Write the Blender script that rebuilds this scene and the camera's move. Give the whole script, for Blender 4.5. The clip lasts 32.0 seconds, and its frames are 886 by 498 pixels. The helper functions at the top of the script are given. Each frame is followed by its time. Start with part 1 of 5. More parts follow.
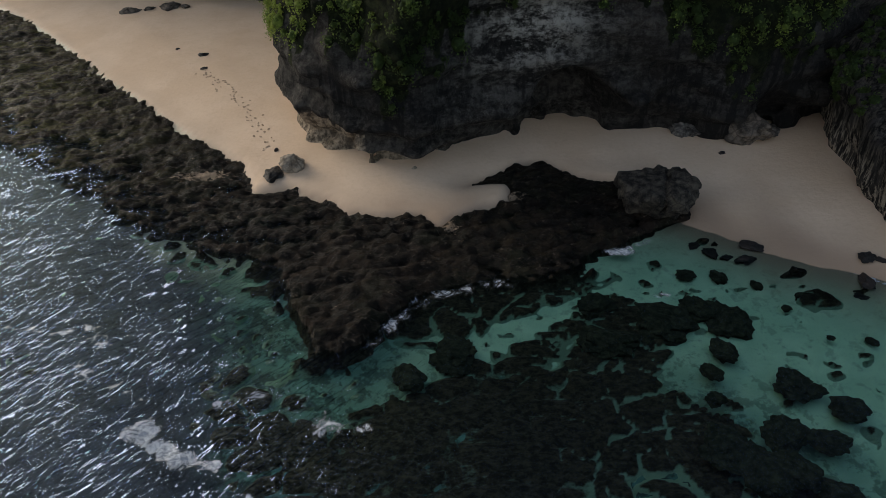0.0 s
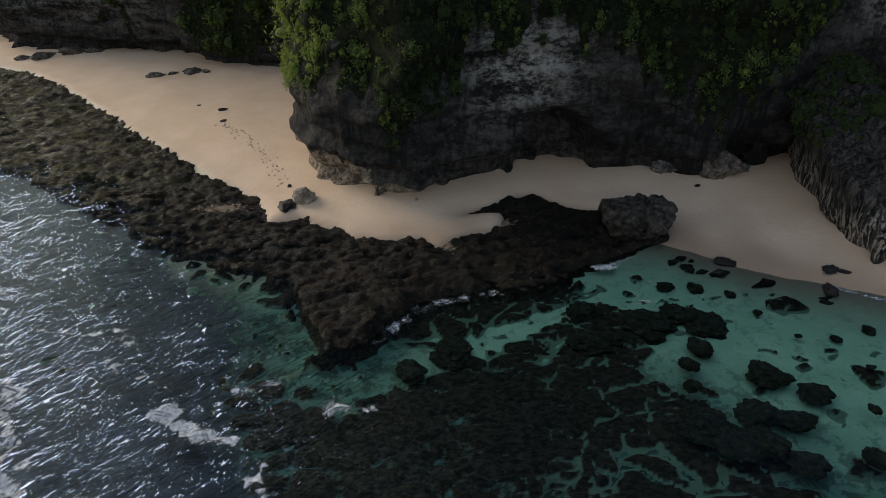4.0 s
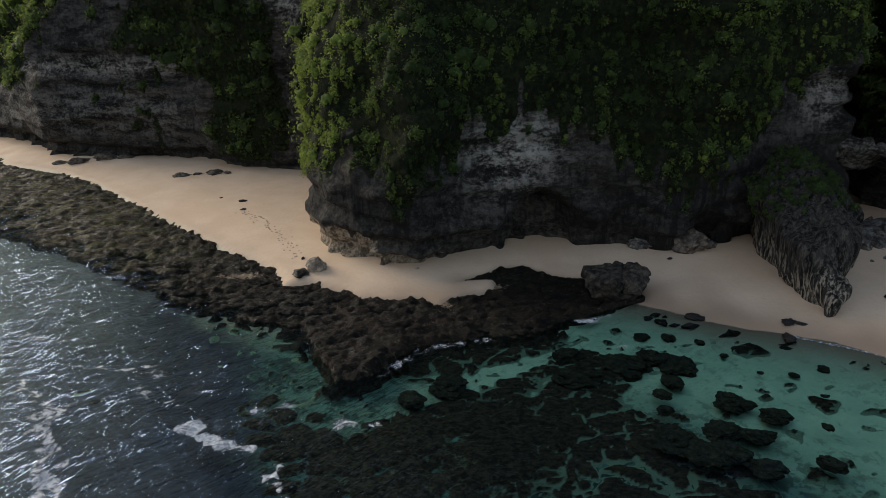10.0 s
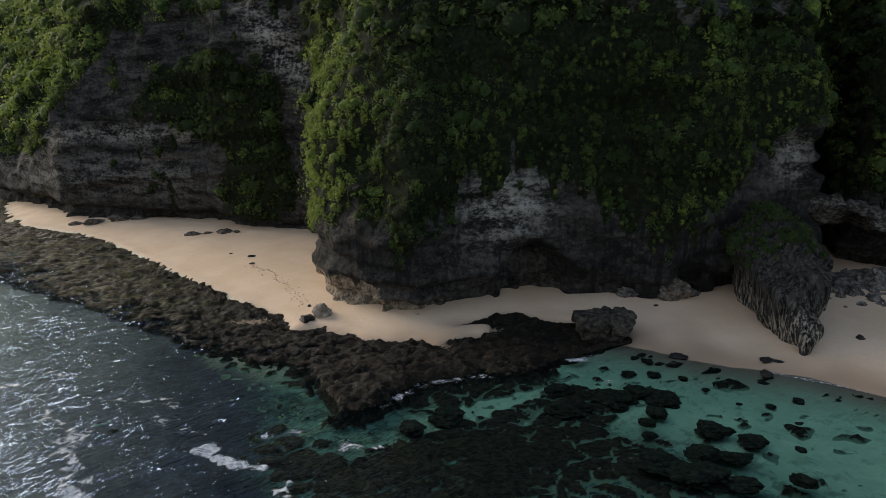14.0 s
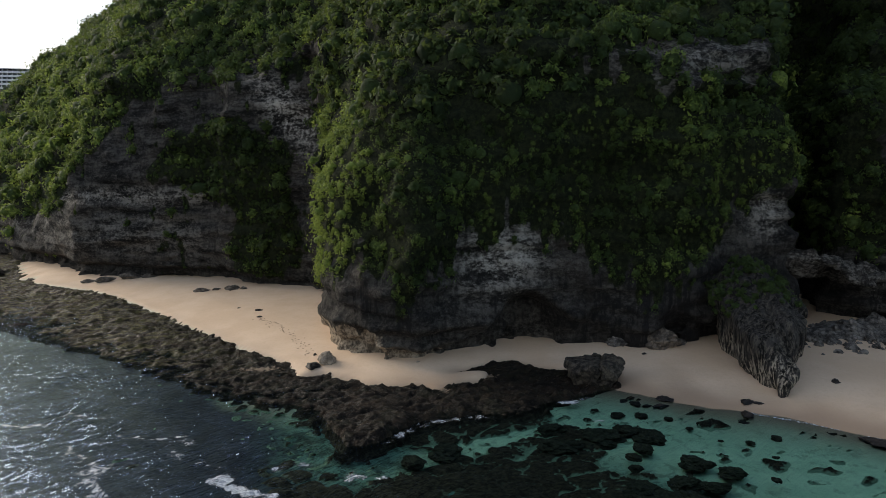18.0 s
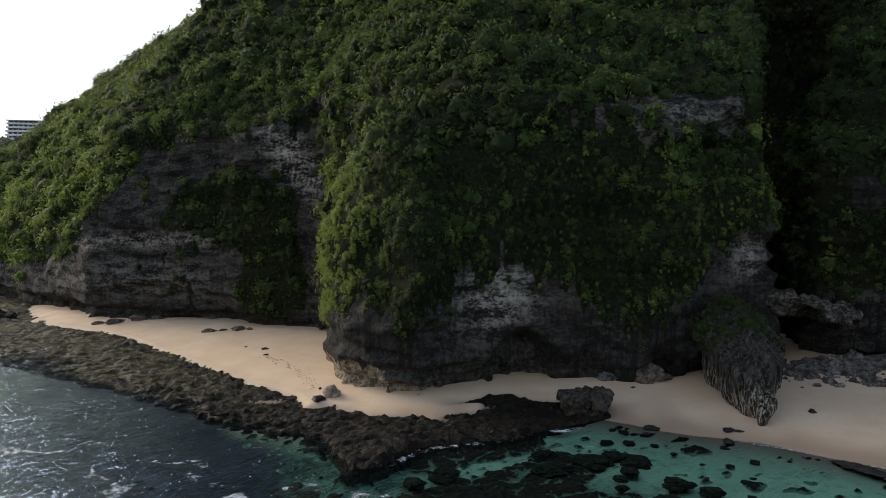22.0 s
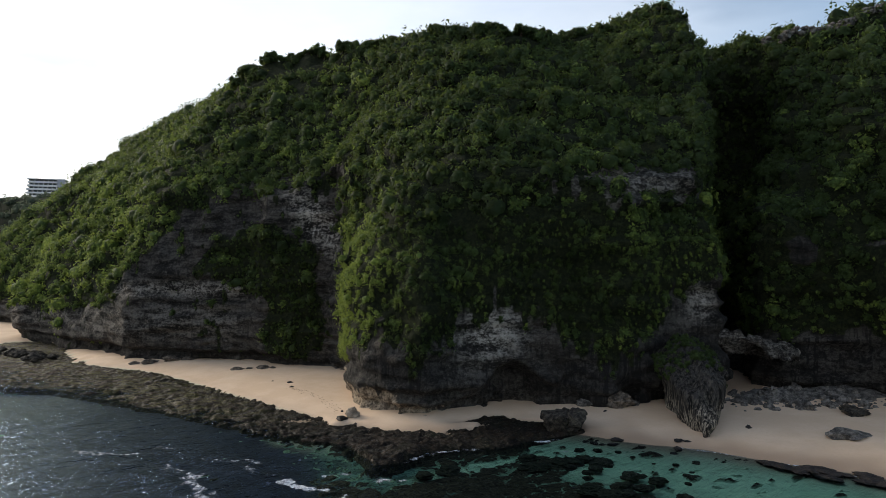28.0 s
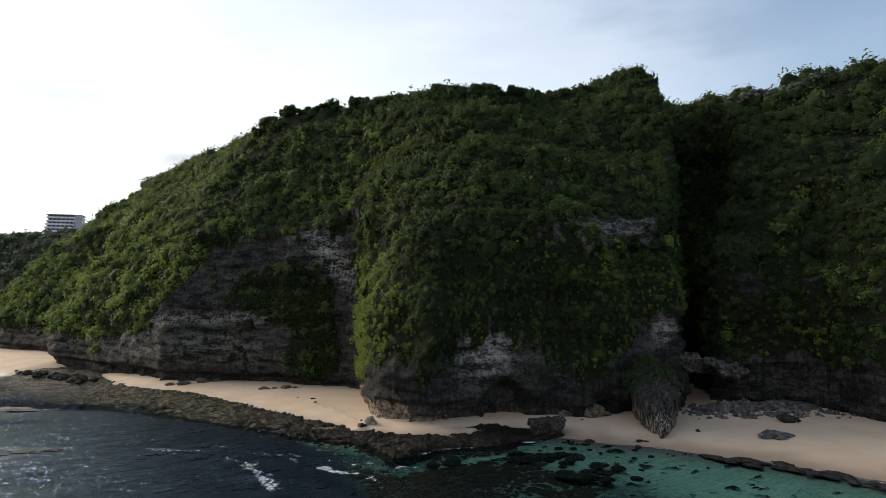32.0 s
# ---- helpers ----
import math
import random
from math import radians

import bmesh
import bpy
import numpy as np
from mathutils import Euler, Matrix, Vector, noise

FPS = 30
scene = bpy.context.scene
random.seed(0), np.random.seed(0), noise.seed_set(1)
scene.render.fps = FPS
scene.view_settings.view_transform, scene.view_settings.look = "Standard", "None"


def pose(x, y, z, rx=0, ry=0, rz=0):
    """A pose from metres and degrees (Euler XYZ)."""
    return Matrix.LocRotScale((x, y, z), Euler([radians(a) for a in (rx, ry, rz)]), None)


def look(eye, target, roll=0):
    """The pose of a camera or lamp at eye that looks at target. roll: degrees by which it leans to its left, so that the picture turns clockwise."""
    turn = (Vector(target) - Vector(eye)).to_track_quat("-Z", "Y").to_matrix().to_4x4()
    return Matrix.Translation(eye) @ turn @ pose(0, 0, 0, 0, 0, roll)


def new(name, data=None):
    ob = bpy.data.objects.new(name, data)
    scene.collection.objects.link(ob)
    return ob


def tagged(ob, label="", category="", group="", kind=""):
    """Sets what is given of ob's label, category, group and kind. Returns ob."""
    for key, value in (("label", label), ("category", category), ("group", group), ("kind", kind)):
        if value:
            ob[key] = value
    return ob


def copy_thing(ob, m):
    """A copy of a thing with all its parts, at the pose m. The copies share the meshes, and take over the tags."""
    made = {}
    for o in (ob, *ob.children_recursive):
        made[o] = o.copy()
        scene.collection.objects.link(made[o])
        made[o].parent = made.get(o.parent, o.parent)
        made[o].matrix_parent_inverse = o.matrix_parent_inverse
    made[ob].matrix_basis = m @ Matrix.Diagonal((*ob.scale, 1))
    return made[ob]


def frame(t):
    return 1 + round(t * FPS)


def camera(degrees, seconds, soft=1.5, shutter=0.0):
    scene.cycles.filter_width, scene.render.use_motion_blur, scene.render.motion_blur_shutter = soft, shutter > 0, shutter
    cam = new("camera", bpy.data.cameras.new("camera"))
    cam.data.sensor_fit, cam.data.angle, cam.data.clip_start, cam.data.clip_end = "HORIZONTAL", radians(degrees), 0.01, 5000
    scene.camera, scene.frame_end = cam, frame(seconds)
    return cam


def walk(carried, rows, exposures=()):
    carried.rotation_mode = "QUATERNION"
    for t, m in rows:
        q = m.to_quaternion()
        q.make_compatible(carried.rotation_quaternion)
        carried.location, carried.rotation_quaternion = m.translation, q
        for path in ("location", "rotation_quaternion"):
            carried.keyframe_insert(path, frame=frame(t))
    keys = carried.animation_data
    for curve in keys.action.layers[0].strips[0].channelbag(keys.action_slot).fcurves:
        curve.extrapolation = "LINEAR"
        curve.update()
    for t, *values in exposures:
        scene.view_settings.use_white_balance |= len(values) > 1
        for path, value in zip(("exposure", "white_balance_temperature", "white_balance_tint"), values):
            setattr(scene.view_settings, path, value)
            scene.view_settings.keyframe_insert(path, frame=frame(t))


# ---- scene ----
# ---------------------------------------------------------------- camera
# seconds, eye x y z, yaw, pitch, lean
PATH = [
    (0, 0.330, -0.203, 34.241, -0.543, -37.492, -0.950),
    (0.5, 0.346, -1.147, 33.977, -0.546, -36.591, -0.980),
    (1, 0.376, -2.080, 33.744, -0.521, -35.715, -1.027),
    (2, 0.386, -3.920, 33.359, -0.507, -34.023, -1.116),
    (3, 0.374, -5.733, 32.993, -0.522, -32.356, -1.177),
    (3.5, 0.351, -6.650, 32.750, -0.553, -31.464, -1.156),
    (5.5, 0.220, -10.193, 31.686, -0.704, -27.733, -0.928),
    (6, 0.206, -11.019, 31.379, -0.723, -26.764, -0.852),
    (7, 0.204, -12.591, 30.910, -0.750, -24.932, -0.790),
    (8, 0.099, -14.190, 30.526, -0.851, -23.151, -0.754),
    (9, 0.018, -15.744, 30.011, -0.951, -21.293, -0.679),
    (10, 0.037, -17.219, 29.522, -0.978, -19.498, -0.640),
    (11, 0.093, -18.694, 29.079, -0.976, -17.859, -0.623),
    (12, 0.023, -20.129, 28.695, -1.053, -16.316, -0.574),
    (13, -0.038, -21.546, 28.405, -1.107, -14.787, -0.571),
    (14, -0.050, -23.015, 28.205, -1.132, -13.271, -0.588),
    (14.5, -0.052, -23.749, 28.115, -1.146, -12.529, -0.587),
    (16.5, -0.058, -26.622, 27.787, -1.188, -9.702, -0.607),
    (17, -0.123, -27.343, 27.695, -1.228, -8.983, -0.601),
    (18, -0.220, -28.805, 27.487, -1.291, -7.587, -0.560),
    (19, -0.262, -30.272, 27.307, -1.329, -6.387, -0.519),
    (20, -0.188, -31.719, 27.011, -1.307, -5.231, -0.510),
    (21, -0.250, -33.223, 26.909, -1.355, -4.285, -0.536),
    (22, -0.400, -34.804, 26.761, -1.427, -3.333, -0.520),
    (23, -0.512, -36.423, 26.599, -1.471, -2.411, -0.485),
    (24, -0.577, -38.368, 26.453, -1.497, -1.577, -0.477),
    (25, -0.776, -41.247, 26.251, -1.529, -0.734, -0.407),
    (26, -1.176, -45.159, 25.931, -1.595, 0.168, -0.286),
    (26.5, -1.343, -47.366, 25.816, -1.608, 0.584, -0.246),
    (28.5, -2.233, -57.498, 25.702, -1.740, 1.984, -0.186),
    (29, -2.477, -60.259, 25.692, -1.776, 2.324, -0.184),
    (30, -2.960, -66.042, 25.726, -1.833, 2.996, -0.177),
    (31, -3.360, -71.841, 25.727, -1.861, 3.698, -0.166),
    (32, -3.746, -77.801, 25.600, -1.873, 4.409, -0.146),
]
cam = camera(67.5, 32.0, soft=0.85)
EXPOSURES = [(0, -0.33), (3.5, -0.26), (9, -0.14), (14, -0.04), (20, 0.06), (26, 0.05), (32, 0.0)]
walk(cam, [(t, pose(x, y, z, 90 + pitch, 0, yaw) @ pose(0, 0, 0, 0, 0, lean))
           for t, x, y, z, yaw, pitch, lean in PATH], EXPOSURES)

# ---------------------------------------------------------------- light
SUN_AZ, SUN_EL = radians(-54), radians(21)      # from +y, to the left; above the horizon
world = bpy.data.worlds.new("sky")
scene.world = world
world.use_nodes = True
wn, wl = world.node_tree.nodes, world.node_tree.links
wn.clear()
w_out = wn.new("ShaderNodeOutputWorld")
w_bg = wn.new("ShaderNodeBackground")
w_bg.inputs["Strength"].default_value = 0.15
sky = wn.new("ShaderNodeTexSky")
sky.sky_type = "NISHITA"
sky.sun_disc = False
sky.sun_elevation, sky.sun_rotation = SUN_EL, SUN_AZ
sky.air_density, sky.dust_density, sky.ozone_density = 1.0, 1.5, 1.0
w_co = wn.new("ShaderNodeTexCoord")
w_map = wn.new("ShaderNodeMapping")
w_map.inputs["Scale"].default_value = (1.6, 1.6, 5.0)
w_noise = wn.new("ShaderNodeTexNoise")
w_noise.inputs["Scale"].default_value = 1.7
w_noise.inputs["Detail"].default_value = 6.0
w_noise.inputs["Roughness"].default_value = 0.55
w_ramp = wn.new("ShaderNodeValToRGB")
w_ramp.color_ramp.elements[0].position, w_ramp.color_ramp.elements[1].position = 0.34, 0.60
w_ramp.color_ramp.elements[0].color = (0.7, 0.7, 0.7, 1)
w_mix = wn.new("ShaderNodeMix")
w_mix.data_type = "RGBA"
w_grey = wn.new("ShaderNodeMix")                          # white and grey cloud
w_grey.data_type = "RGBA"
w_grey.inputs[6].default_value, w_grey.inputs[7].default_value = (4.9, 5.1, 5.4, 1), (7.2, 7.5, 7.9, 1)
w_map2 = wn.new("ShaderNodeMapping")
w_map2.inputs["Location"].default_value = (0.3, 1.1, 0.4)
w_map2.inputs["Scale"].default_value = (1.5, 1.5, 4.5)
w_noise2 = wn.new("ShaderNodeTexNoise")
w_noise2.inputs["Scale"].default_value = 1.9
w_noise2.inputs["Detail"].default_value = 5.0
w_ramp2 = wn.new("ShaderNodeValToRGB")
w_ramp2.color_ramp.elements[0].position, w_ramp2.color_ramp.elements[1].position = 0.30, 0.42
wl.new(w_map2.outputs["Vector"], w_noise2.inputs["Vector"])
wl.new(w_noise2.outputs["Fac"], w_ramp2.inputs["Fac"])
wl.new(w_ramp2.outputs["Color"], w_grey.inputs[0])
wl.new(w_grey.outputs[2], w_mix.inputs[7])
wl.new(w_co.outputs["Generated"], w_map2.inputs["Vector"])
wl.new(w_co.outputs["Generated"], w_map.inputs["Vector"])
wl.new(w_map.outputs["Vector"], w_noise.inputs["Vector"])
wl.new(w_noise.outputs["Fac"], w_ramp.inputs["Fac"])
w_sep = wn.new("ShaderNodeSeparateXYZ")
w_thin = wn.new("ShaderNodeMapRange")                     # cloud thins overhead
w_thin.inputs["From Min"].default_value, w_thin.inputs["From Max"].default_value = 0.28, 0.70
w_thin.inputs["To Min"].default_value, w_thin.inputs["To Max"].default_value = 1.0, 0.15
w_mul = wn.new("ShaderNodeMath")
w_mul.operation = "MULTIPLY"
wl.new(w_co.outputs["Generated"], w_sep.inputs["Vector"])
wl.new(w_sep.outputs["Z"], w_thin.inputs["Value"])
wl.new(w_ramp.outputs["Color"], w_mul.inputs[0])
wl.new(w_thin.outputs["Result"], w_mul.inputs[1])
w_east = wn.new("ShaderNodeMapRange")                     # and clears to the right
w_east.inputs["From Min"].default_value, w_east.inputs["From Max"].default_value = 0.0, 0.5
w_east.inputs["To Min"].default_value, w_east.inputs["To Max"].default_value = 1.0, 0.12
w_mul2 = wn.new("ShaderNodeMath")
w_mul2.operation = "MULTIPLY"
wl.new(w_sep.outputs["X"], w_east.inputs["Value"])
wl.new(w_mul.outputs[0], w_mul2.inputs[0])
wl.new(w_east.outputs["Result"], w_mul2.inputs[1])
wl.new(w_mul2.outputs[0], w_mix.inputs[0])
w_haze = wn.new("ShaderNodeVectorMath")                   # thin high veil brightens the blue
w_haze.operation = "SCALE"
w_haze.inputs["Scale"].default_value = 1.3
wl.new(sky.outputs["Color"], w_haze.inputs[0])
wl.new(w_haze.outputs["Vector"], w_mix.inputs[6])
w_map3 = wn.new("ShaderNodeMapping")                      # small grey cloudlets low over the sea
w_map3.inputs["Scale"].default_value = (5.5, 5.5, 17.0)
w_noise3 = wn.new("ShaderNodeTexNoise")
w_noise3.inputs["Scale"].default_value = 1.0
w_noise3.inputs["Detail"].default_value = 4.0
w_ramp3 = wn.new("ShaderNodeValToRGB")
w_ramp3.color_ramp.elements[0].position, w_ramp3.color_ramp.elements[1].position = 0.53, 0.65
w_low = wn.new("ShaderNodeMapRange")
w_low.inputs["From Min"].default_value, w_low.inputs["From Max"].default_value = 0.16, 0.30
w_low.inputs["To Min"].default_value, w_low.inputs["To Max"].default_value = 0.95, 0.0
w_mul3 = wn.new("ShaderNodeMath")
w_mul3.operation = "MULTIPLY"
w_small = wn.new("ShaderNodeMix")
w_small.data_type = "RGBA"
w_small.inputs[7].default_value = (3.7, 3.8, 4.15, 1)
wl.new(w_co.outputs["Generated"], w_map3.inputs["Vector"])
wl.new(w_map3.outputs["Vector"], w_noise3.inputs["Vector"])
wl.new(w_noise3.outputs["Fac"], w_ramp3.inputs["Fac"])
wl.new(w_sep.outputs["Z"], w_low.inputs["Value"])
wl.new(w_ramp3.outputs["Color"], w_mul3.inputs[0])
wl.new(w_low.outputs["Result"], w_mul3.inputs[1])
wl.new(w_mul3.outputs[0], w_small.inputs[0])
wl.new(w_mix.outputs[2], w_small.inputs[6])
wl.new(w_small.outputs[2], w_bg.inputs["Color"])
wl.new(w_bg.outputs["Background"], w_out.inputs["Surface"])

sun = new("sun", bpy.data.lights.new("sun", "SUN"))
sun.data.energy, sun.data.angle, sun.data.color = 3.5, radians(38), (1.0, 0.90, 0.75)
sun_to = Vector((math.sin(SUN_AZ) * math.cos(SUN_EL), math.cos(SUN_AZ) * math.cos(SUN_EL), math.sin(SUN_EL)))
sun.matrix_world = look((0, 0, 150), Vector((0, 0, 150)) - sun_to)


# ---------------------------------------------------------------- materials
class Mat:
    """A node material with short calls."""

    def __init__(self, name):
        self.m = bpy.data.materials.new(name)
        self.m.use_nodes = True
        self.t = self.m.node_tree
        self.n, self.l = self.t.nodes, self.t.links
        self.b = self.n["Principled BSDF"]
        self.out = self.n["Material Output"]
        self.geo = self.n.new("ShaderNodeNewGeometry")

    def put(self, socket, value):
        if isinstance(value, bpy.types.NodeSocket):
            self.l.new(value, socket)
        elif isinstance(value, tuple) and len(value) == 3 and socket.type == "RGBA":
            socket.default_value = (*value, 1)
        else:
            socket.default_value = value

    def noise(self, scale, detail=5.0, rough=0.6, stretch=(1, 1, 1), distort=0.0, turn=0.0):
        mp = self.n.new("ShaderNodeMapping")
        mp.vector_type = "TEXTURE"
        mp.inputs["Rotation"].default_value = (0, 0, radians(turn))
        mp.inputs["Scale"].default_value = tuple(1 / c for c in stretch)
        self.l.new(self.geo.outputs["Position"], mp.inputs["Vector"])
        nd = self.n.new("ShaderNodeTexNoise")
        nd.inputs["Scale"].default_value = scale
        nd.inputs["Detail"].default_value = detail
        nd.inputs["Roughness"].default_value = rough
        nd.inputs["Distortion"].default_value = distort
        self.l.new(mp.outputs["Vector"], nd.inputs["Vector"])
        return nd.outputs["Fac"]

    def voronoi(self, scale, stretch=(1, 1, 1), feature="F1"):
        mp = self.n.new("ShaderNodeMapping")
        mp.inputs["Scale"].default_value = stretch
        self.l.new(self.geo.outputs["Position"], mp.inputs["Vector"])
        nd = self.n.new("ShaderNodeTexVoronoi")
        nd.feature = feature
        nd.inputs["Scale"].default_value = scale
        self.l.new(mp.outputs["Vector"], nd.inputs["Vector"])
        return nd.outputs["Distance"]

    def ramp(self, fac, lo, hi):
        nd = self.n.new("ShaderNodeMapRange")
        nd.interpolation_type = "SMOOTHSTEP"
        self.l.new(fac, nd.inputs["Value"])
        nd.inputs["From Min"].default_value, nd.inputs["From Max"].default_value = lo, hi
        return nd.outputs["Result"]

    def math(self, op, a, b=0.5):
        nd = self.n.new("ShaderNodeMath")
        nd.operation = op
        self.put(nd.inputs[0], a)
        self.put(nd.inputs[1], b)
        return nd.outputs[0]

    def mix(self, fac, a, b):
        nd = self.n.new("ShaderNodeMix")
        nd.data_type = "RGBA"
        self.put(nd.inputs[0], fac)
        self.put(nd.inputs[6], a)
        self.put(nd.inputs[7], b)
        return nd.outputs[2]

    def attr(self, name):
        nd = self.n.new("ShaderNodeAttribute")
        nd.attribute_name = name
        return nd.outputs["Fac"]

    def bump(self, height, strength, distance):
        nd = self.n.new("ShaderNodeBump")
        nd.inputs["Strength"].default_value = strength
        nd.inputs["Distance"].default_value = distance
        self.l.new(height, nd.inputs["Height"])
        self.l.new(nd.outputs["Normal"], self.b.inputs["Normal"])
        return nd.outputs["Normal"]

    def set(self, colour, rough=0.85, spec=0.3):
        self.put(self.b.inputs["Base Color"], colour)
        self.put(self.b.inputs["Roughness"], rough)
        self.b.inputs["Specular IOR Level"].default_value = spec
        return self


def make_limestone():
    m = Mat("limestone")
    big = m.noise(0.07, 4)
    strata = m.noise(0.5, 7, 0.66, (0.42, 0.42, 1.25), 0.3)
    grain = m.noise(1.5, 9, 0.74)
    pits = m.noise(4.5, 5, 0.7, (1, 1, 0.8))
    streak = m.noise(0.8, 6, 0.62, (1.4, 1.4, 0.09))
    layered = m.attr("layered")
    col = m.mix(m.ramp(m.mix(layered, grain, strata), 0.36, 0.68), (0.0085, 0.008, 0.0074), m.mix(layered, (0.094, 0.085, 0.074), (0.049, 0.044, 0.038)))
    col = m.mix(m.math("MULTIPLY", m.ramp(grain, 0.54, 0.70), 0.5), col, (0.19, 0.173, 0.15))
    bands = m.noise(0.55, 5, 0.62, (0.06, 0.06, 1.6))
    col = m.mix(m.math("MULTIPLY", layered, m.math("MULTIPLY", m.ramp(bands, 0.55, 0.66), 0.22)), col, (0.17, 0.157, 0.14))
    col = m.mix(m.math("MULTIPLY", layered, m.math("MULTIPLY", m.ramp(m.math("SUBTRACT", 1.0, bands), 0.53, 0.62), 0.6)), col, (0.016, 0.015, 0.014))
    col = m.mix(m.math("MULTIPLY", m.ramp(big, 0.5, 0.68), 0.4), col, (0.058, 0.042, 0.031))
    blotch = m.math("ADD", m.noise(2.0, 8, 0.76, (0.7, 0.7, 1.1)), m.math("MULTIPLY", strata, 0.8))
    pale = m.math("MULTIPLY", m.attr("pale"), m.ramp(blotch, 0.80, 1.05))
    col = m.mix(pale, col, (0.56, 0.52, 0.455))
    # Rock stain, and the shade of cave, gully and undercut put into colour.
    stain_shade = m.math("ADD", m.math("MULTIPLY", m.ramp(streak, 0.48, 0.64), 0.62), m.math("MULTIPLY", m.attr("algae_shade"), 0.5))
    stain_shade = m.math("MULTIPLY", stain_shade, m.ramp(m.math("ADD", m.noise(0.9, 7, 0.7), m.math("MULTIPLY", m.attr("algae_shade"), 0.3)), 0.36, 0.56))
    col = m.mix(m.math("MINIMUM", stain_shade, 0.92), col, (0.013, 0.0125, 0.0125))
    fresh = m.mix(m.ramp(grain, 0.33, 0.66), (0.08, 0.062, 0.044), (0.52, 0.43, 0.32))
    fresh = m.mix(m.math("MULTIPLY", m.ramp(m.noise(1.3, 5, 0.6, (1.2, 1.2, 0.25)), 0.52, 0.62), 0.7), fresh, (0.05, 0.042, 0.035))
    col = m.mix(m.ramp(m.math("ADD", m.attr("tan"), m.math("MULTIPLY", m.math("SUBTRACT", streak, 0.5), 1.5)), 0.35, 0.6), col, fresh)
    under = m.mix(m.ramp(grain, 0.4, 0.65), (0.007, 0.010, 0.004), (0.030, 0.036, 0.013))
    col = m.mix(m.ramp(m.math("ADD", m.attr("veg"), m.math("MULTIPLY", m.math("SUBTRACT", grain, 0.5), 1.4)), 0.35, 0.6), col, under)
    m.set(col, 0.92, 0.15)
    m.bump(m.math("ADD", m.math("MULTIPLY", strata, 0.4), m.math("ADD", grain, m.math("MULTIPLY", pits, 0.5))), 1.0, 0.7)
    return m.m


def make_rock(name, dark, light, wet=0.0, scale=1.0):
    m = Mat(name)
    a, b = m.noise(0.9 * scale, 7, 0.65), m.noise(5.0 * scale, 6, 0.7)
    crack = m.ramp(m.voronoi(0.8 * scale, feature="DISTANCE_TO_EDGE"), 0.0, 0.09)
    col = m.mix(m.ramp(a, 0.36, 0.68), dark, light)
    col = m.mix(m.math("MULTIPLY", m.ramp(b, 0.5, 0.75), 0.5), col, tuple(min(1, c * 1.5) for c in light))
    col = m.mix(m.math("MULTIPLY", m.math("SUBTRACT", 1.0, crack), 0.5), col, tuple(c * 0.5 for c in dark))
    m.set(col, 0.85 - 0.45 * wet, 0.25 + 0.25 * wet)
    m.bump(m.math("ADD", a, m.math("MULTIPLY", b, 0.4)), 0.9, 0.25)
    return m.m


def make_reef():
    m = Mat("reef_rock")
    big, a, b, c = m.noise(0.09, 3), m.noise(0.8, 7, 0.7, distort=0.6), m.noise(2.2, 7, 0.75, (0.8, 1.3, 1)), m.noise(7.0, 5, 0.7)
    col = m.mix(m.ramp(a, 0.40, 0.62), (0.0025, 0.0021, 0.0018), (0.029, 0.0205, 0.0135))
    weed = m.noise(0.75, 6, 0.68, (0.35, 1.5, 1), 0.4, 25)
    col = m.mix(m.math("MULTIPLY", m.attr("olive"), m.ramp(weed, 0.42, 0.60)), col, m.mix(m.ramp(c, 0.35, 0.65), (0.035, 0.032, 0.010), (0.135, 0.128, 0.040)))
    col = m.mix(m.math("MULTIPLY", m.ramp(big, 0.46, 0.62), 0.35), col, (0.042, 0.026, 0.018))
    col = m.mix(m.math("MULTIPLY", m.ramp(m.noise(0.35, 4), 0.5, 0.62), 0.4), col, (0.020, 0.023, 0.011))
    col = m.mix(m.math("MULTIPLY", m.ramp(m.noise(0.3, 6, 0.68, (0.55, 1.6, 1), 0.5, 25), 0.50, 0.60), 0.6), col, (0.005, 0.0042, 0.0034))
    # Pale flecks: the rock's lighter tips, with wet glints put into the colour.
    col = m.mix(m.math("MULTIPLY", m.ramp(b, 0.53, 0.66), 0.6), col, (0.118, 0.092, 0.068))
    col = m.mix(m.math("MULTIPLY", m.ramp(c, 0.62, 0.76), 0.35), col, (0.20, 0.175, 0.14))
    col = m.mix(m.ramp(m.math("ADD", m.attr("sandy"), m.math("MULTIPLY", m.math("SUBTRACT", b, 0.5), 2.4)), 0.30, 0.55), col, (0.40, 0.30, 0.21))
    # Submerged rock gets a lighter colour, standing in for the water's haze.
    col = m.mix(m.attr("under"), col, m.mix(m.ramp(b, 0.40, 0.64), (0.040, 0.036, 0.026), (0.14, 0.122, 0.076)))
    silt = m.ramp(m.math("ADD", m.attr("silt"), m.math("MULTIPLY", m.math("SUBTRACT", b, 0.5), 0.9)), 0.30, 0.80)
    col = m.mix(silt, col, (0.36, 0.56, 0.38))
    m.set(col, m.mix(m.ramp(m.math("ADD", m.math("MULTIPLY", a, 0.6), m.math("MULTIPLY", c, 0.4)), 0.40, 0.60), (0.48, 0.48, 0.48), (0.95, 0.95, 0.95)), 0.16)
    m.bump(m.math("ADD", a, m.math("ADD", m.math("MULTIPLY", b, 0.8), m.math("MULTIPLY", c, 0.3))), 1.0, 0.95)
    return m.m


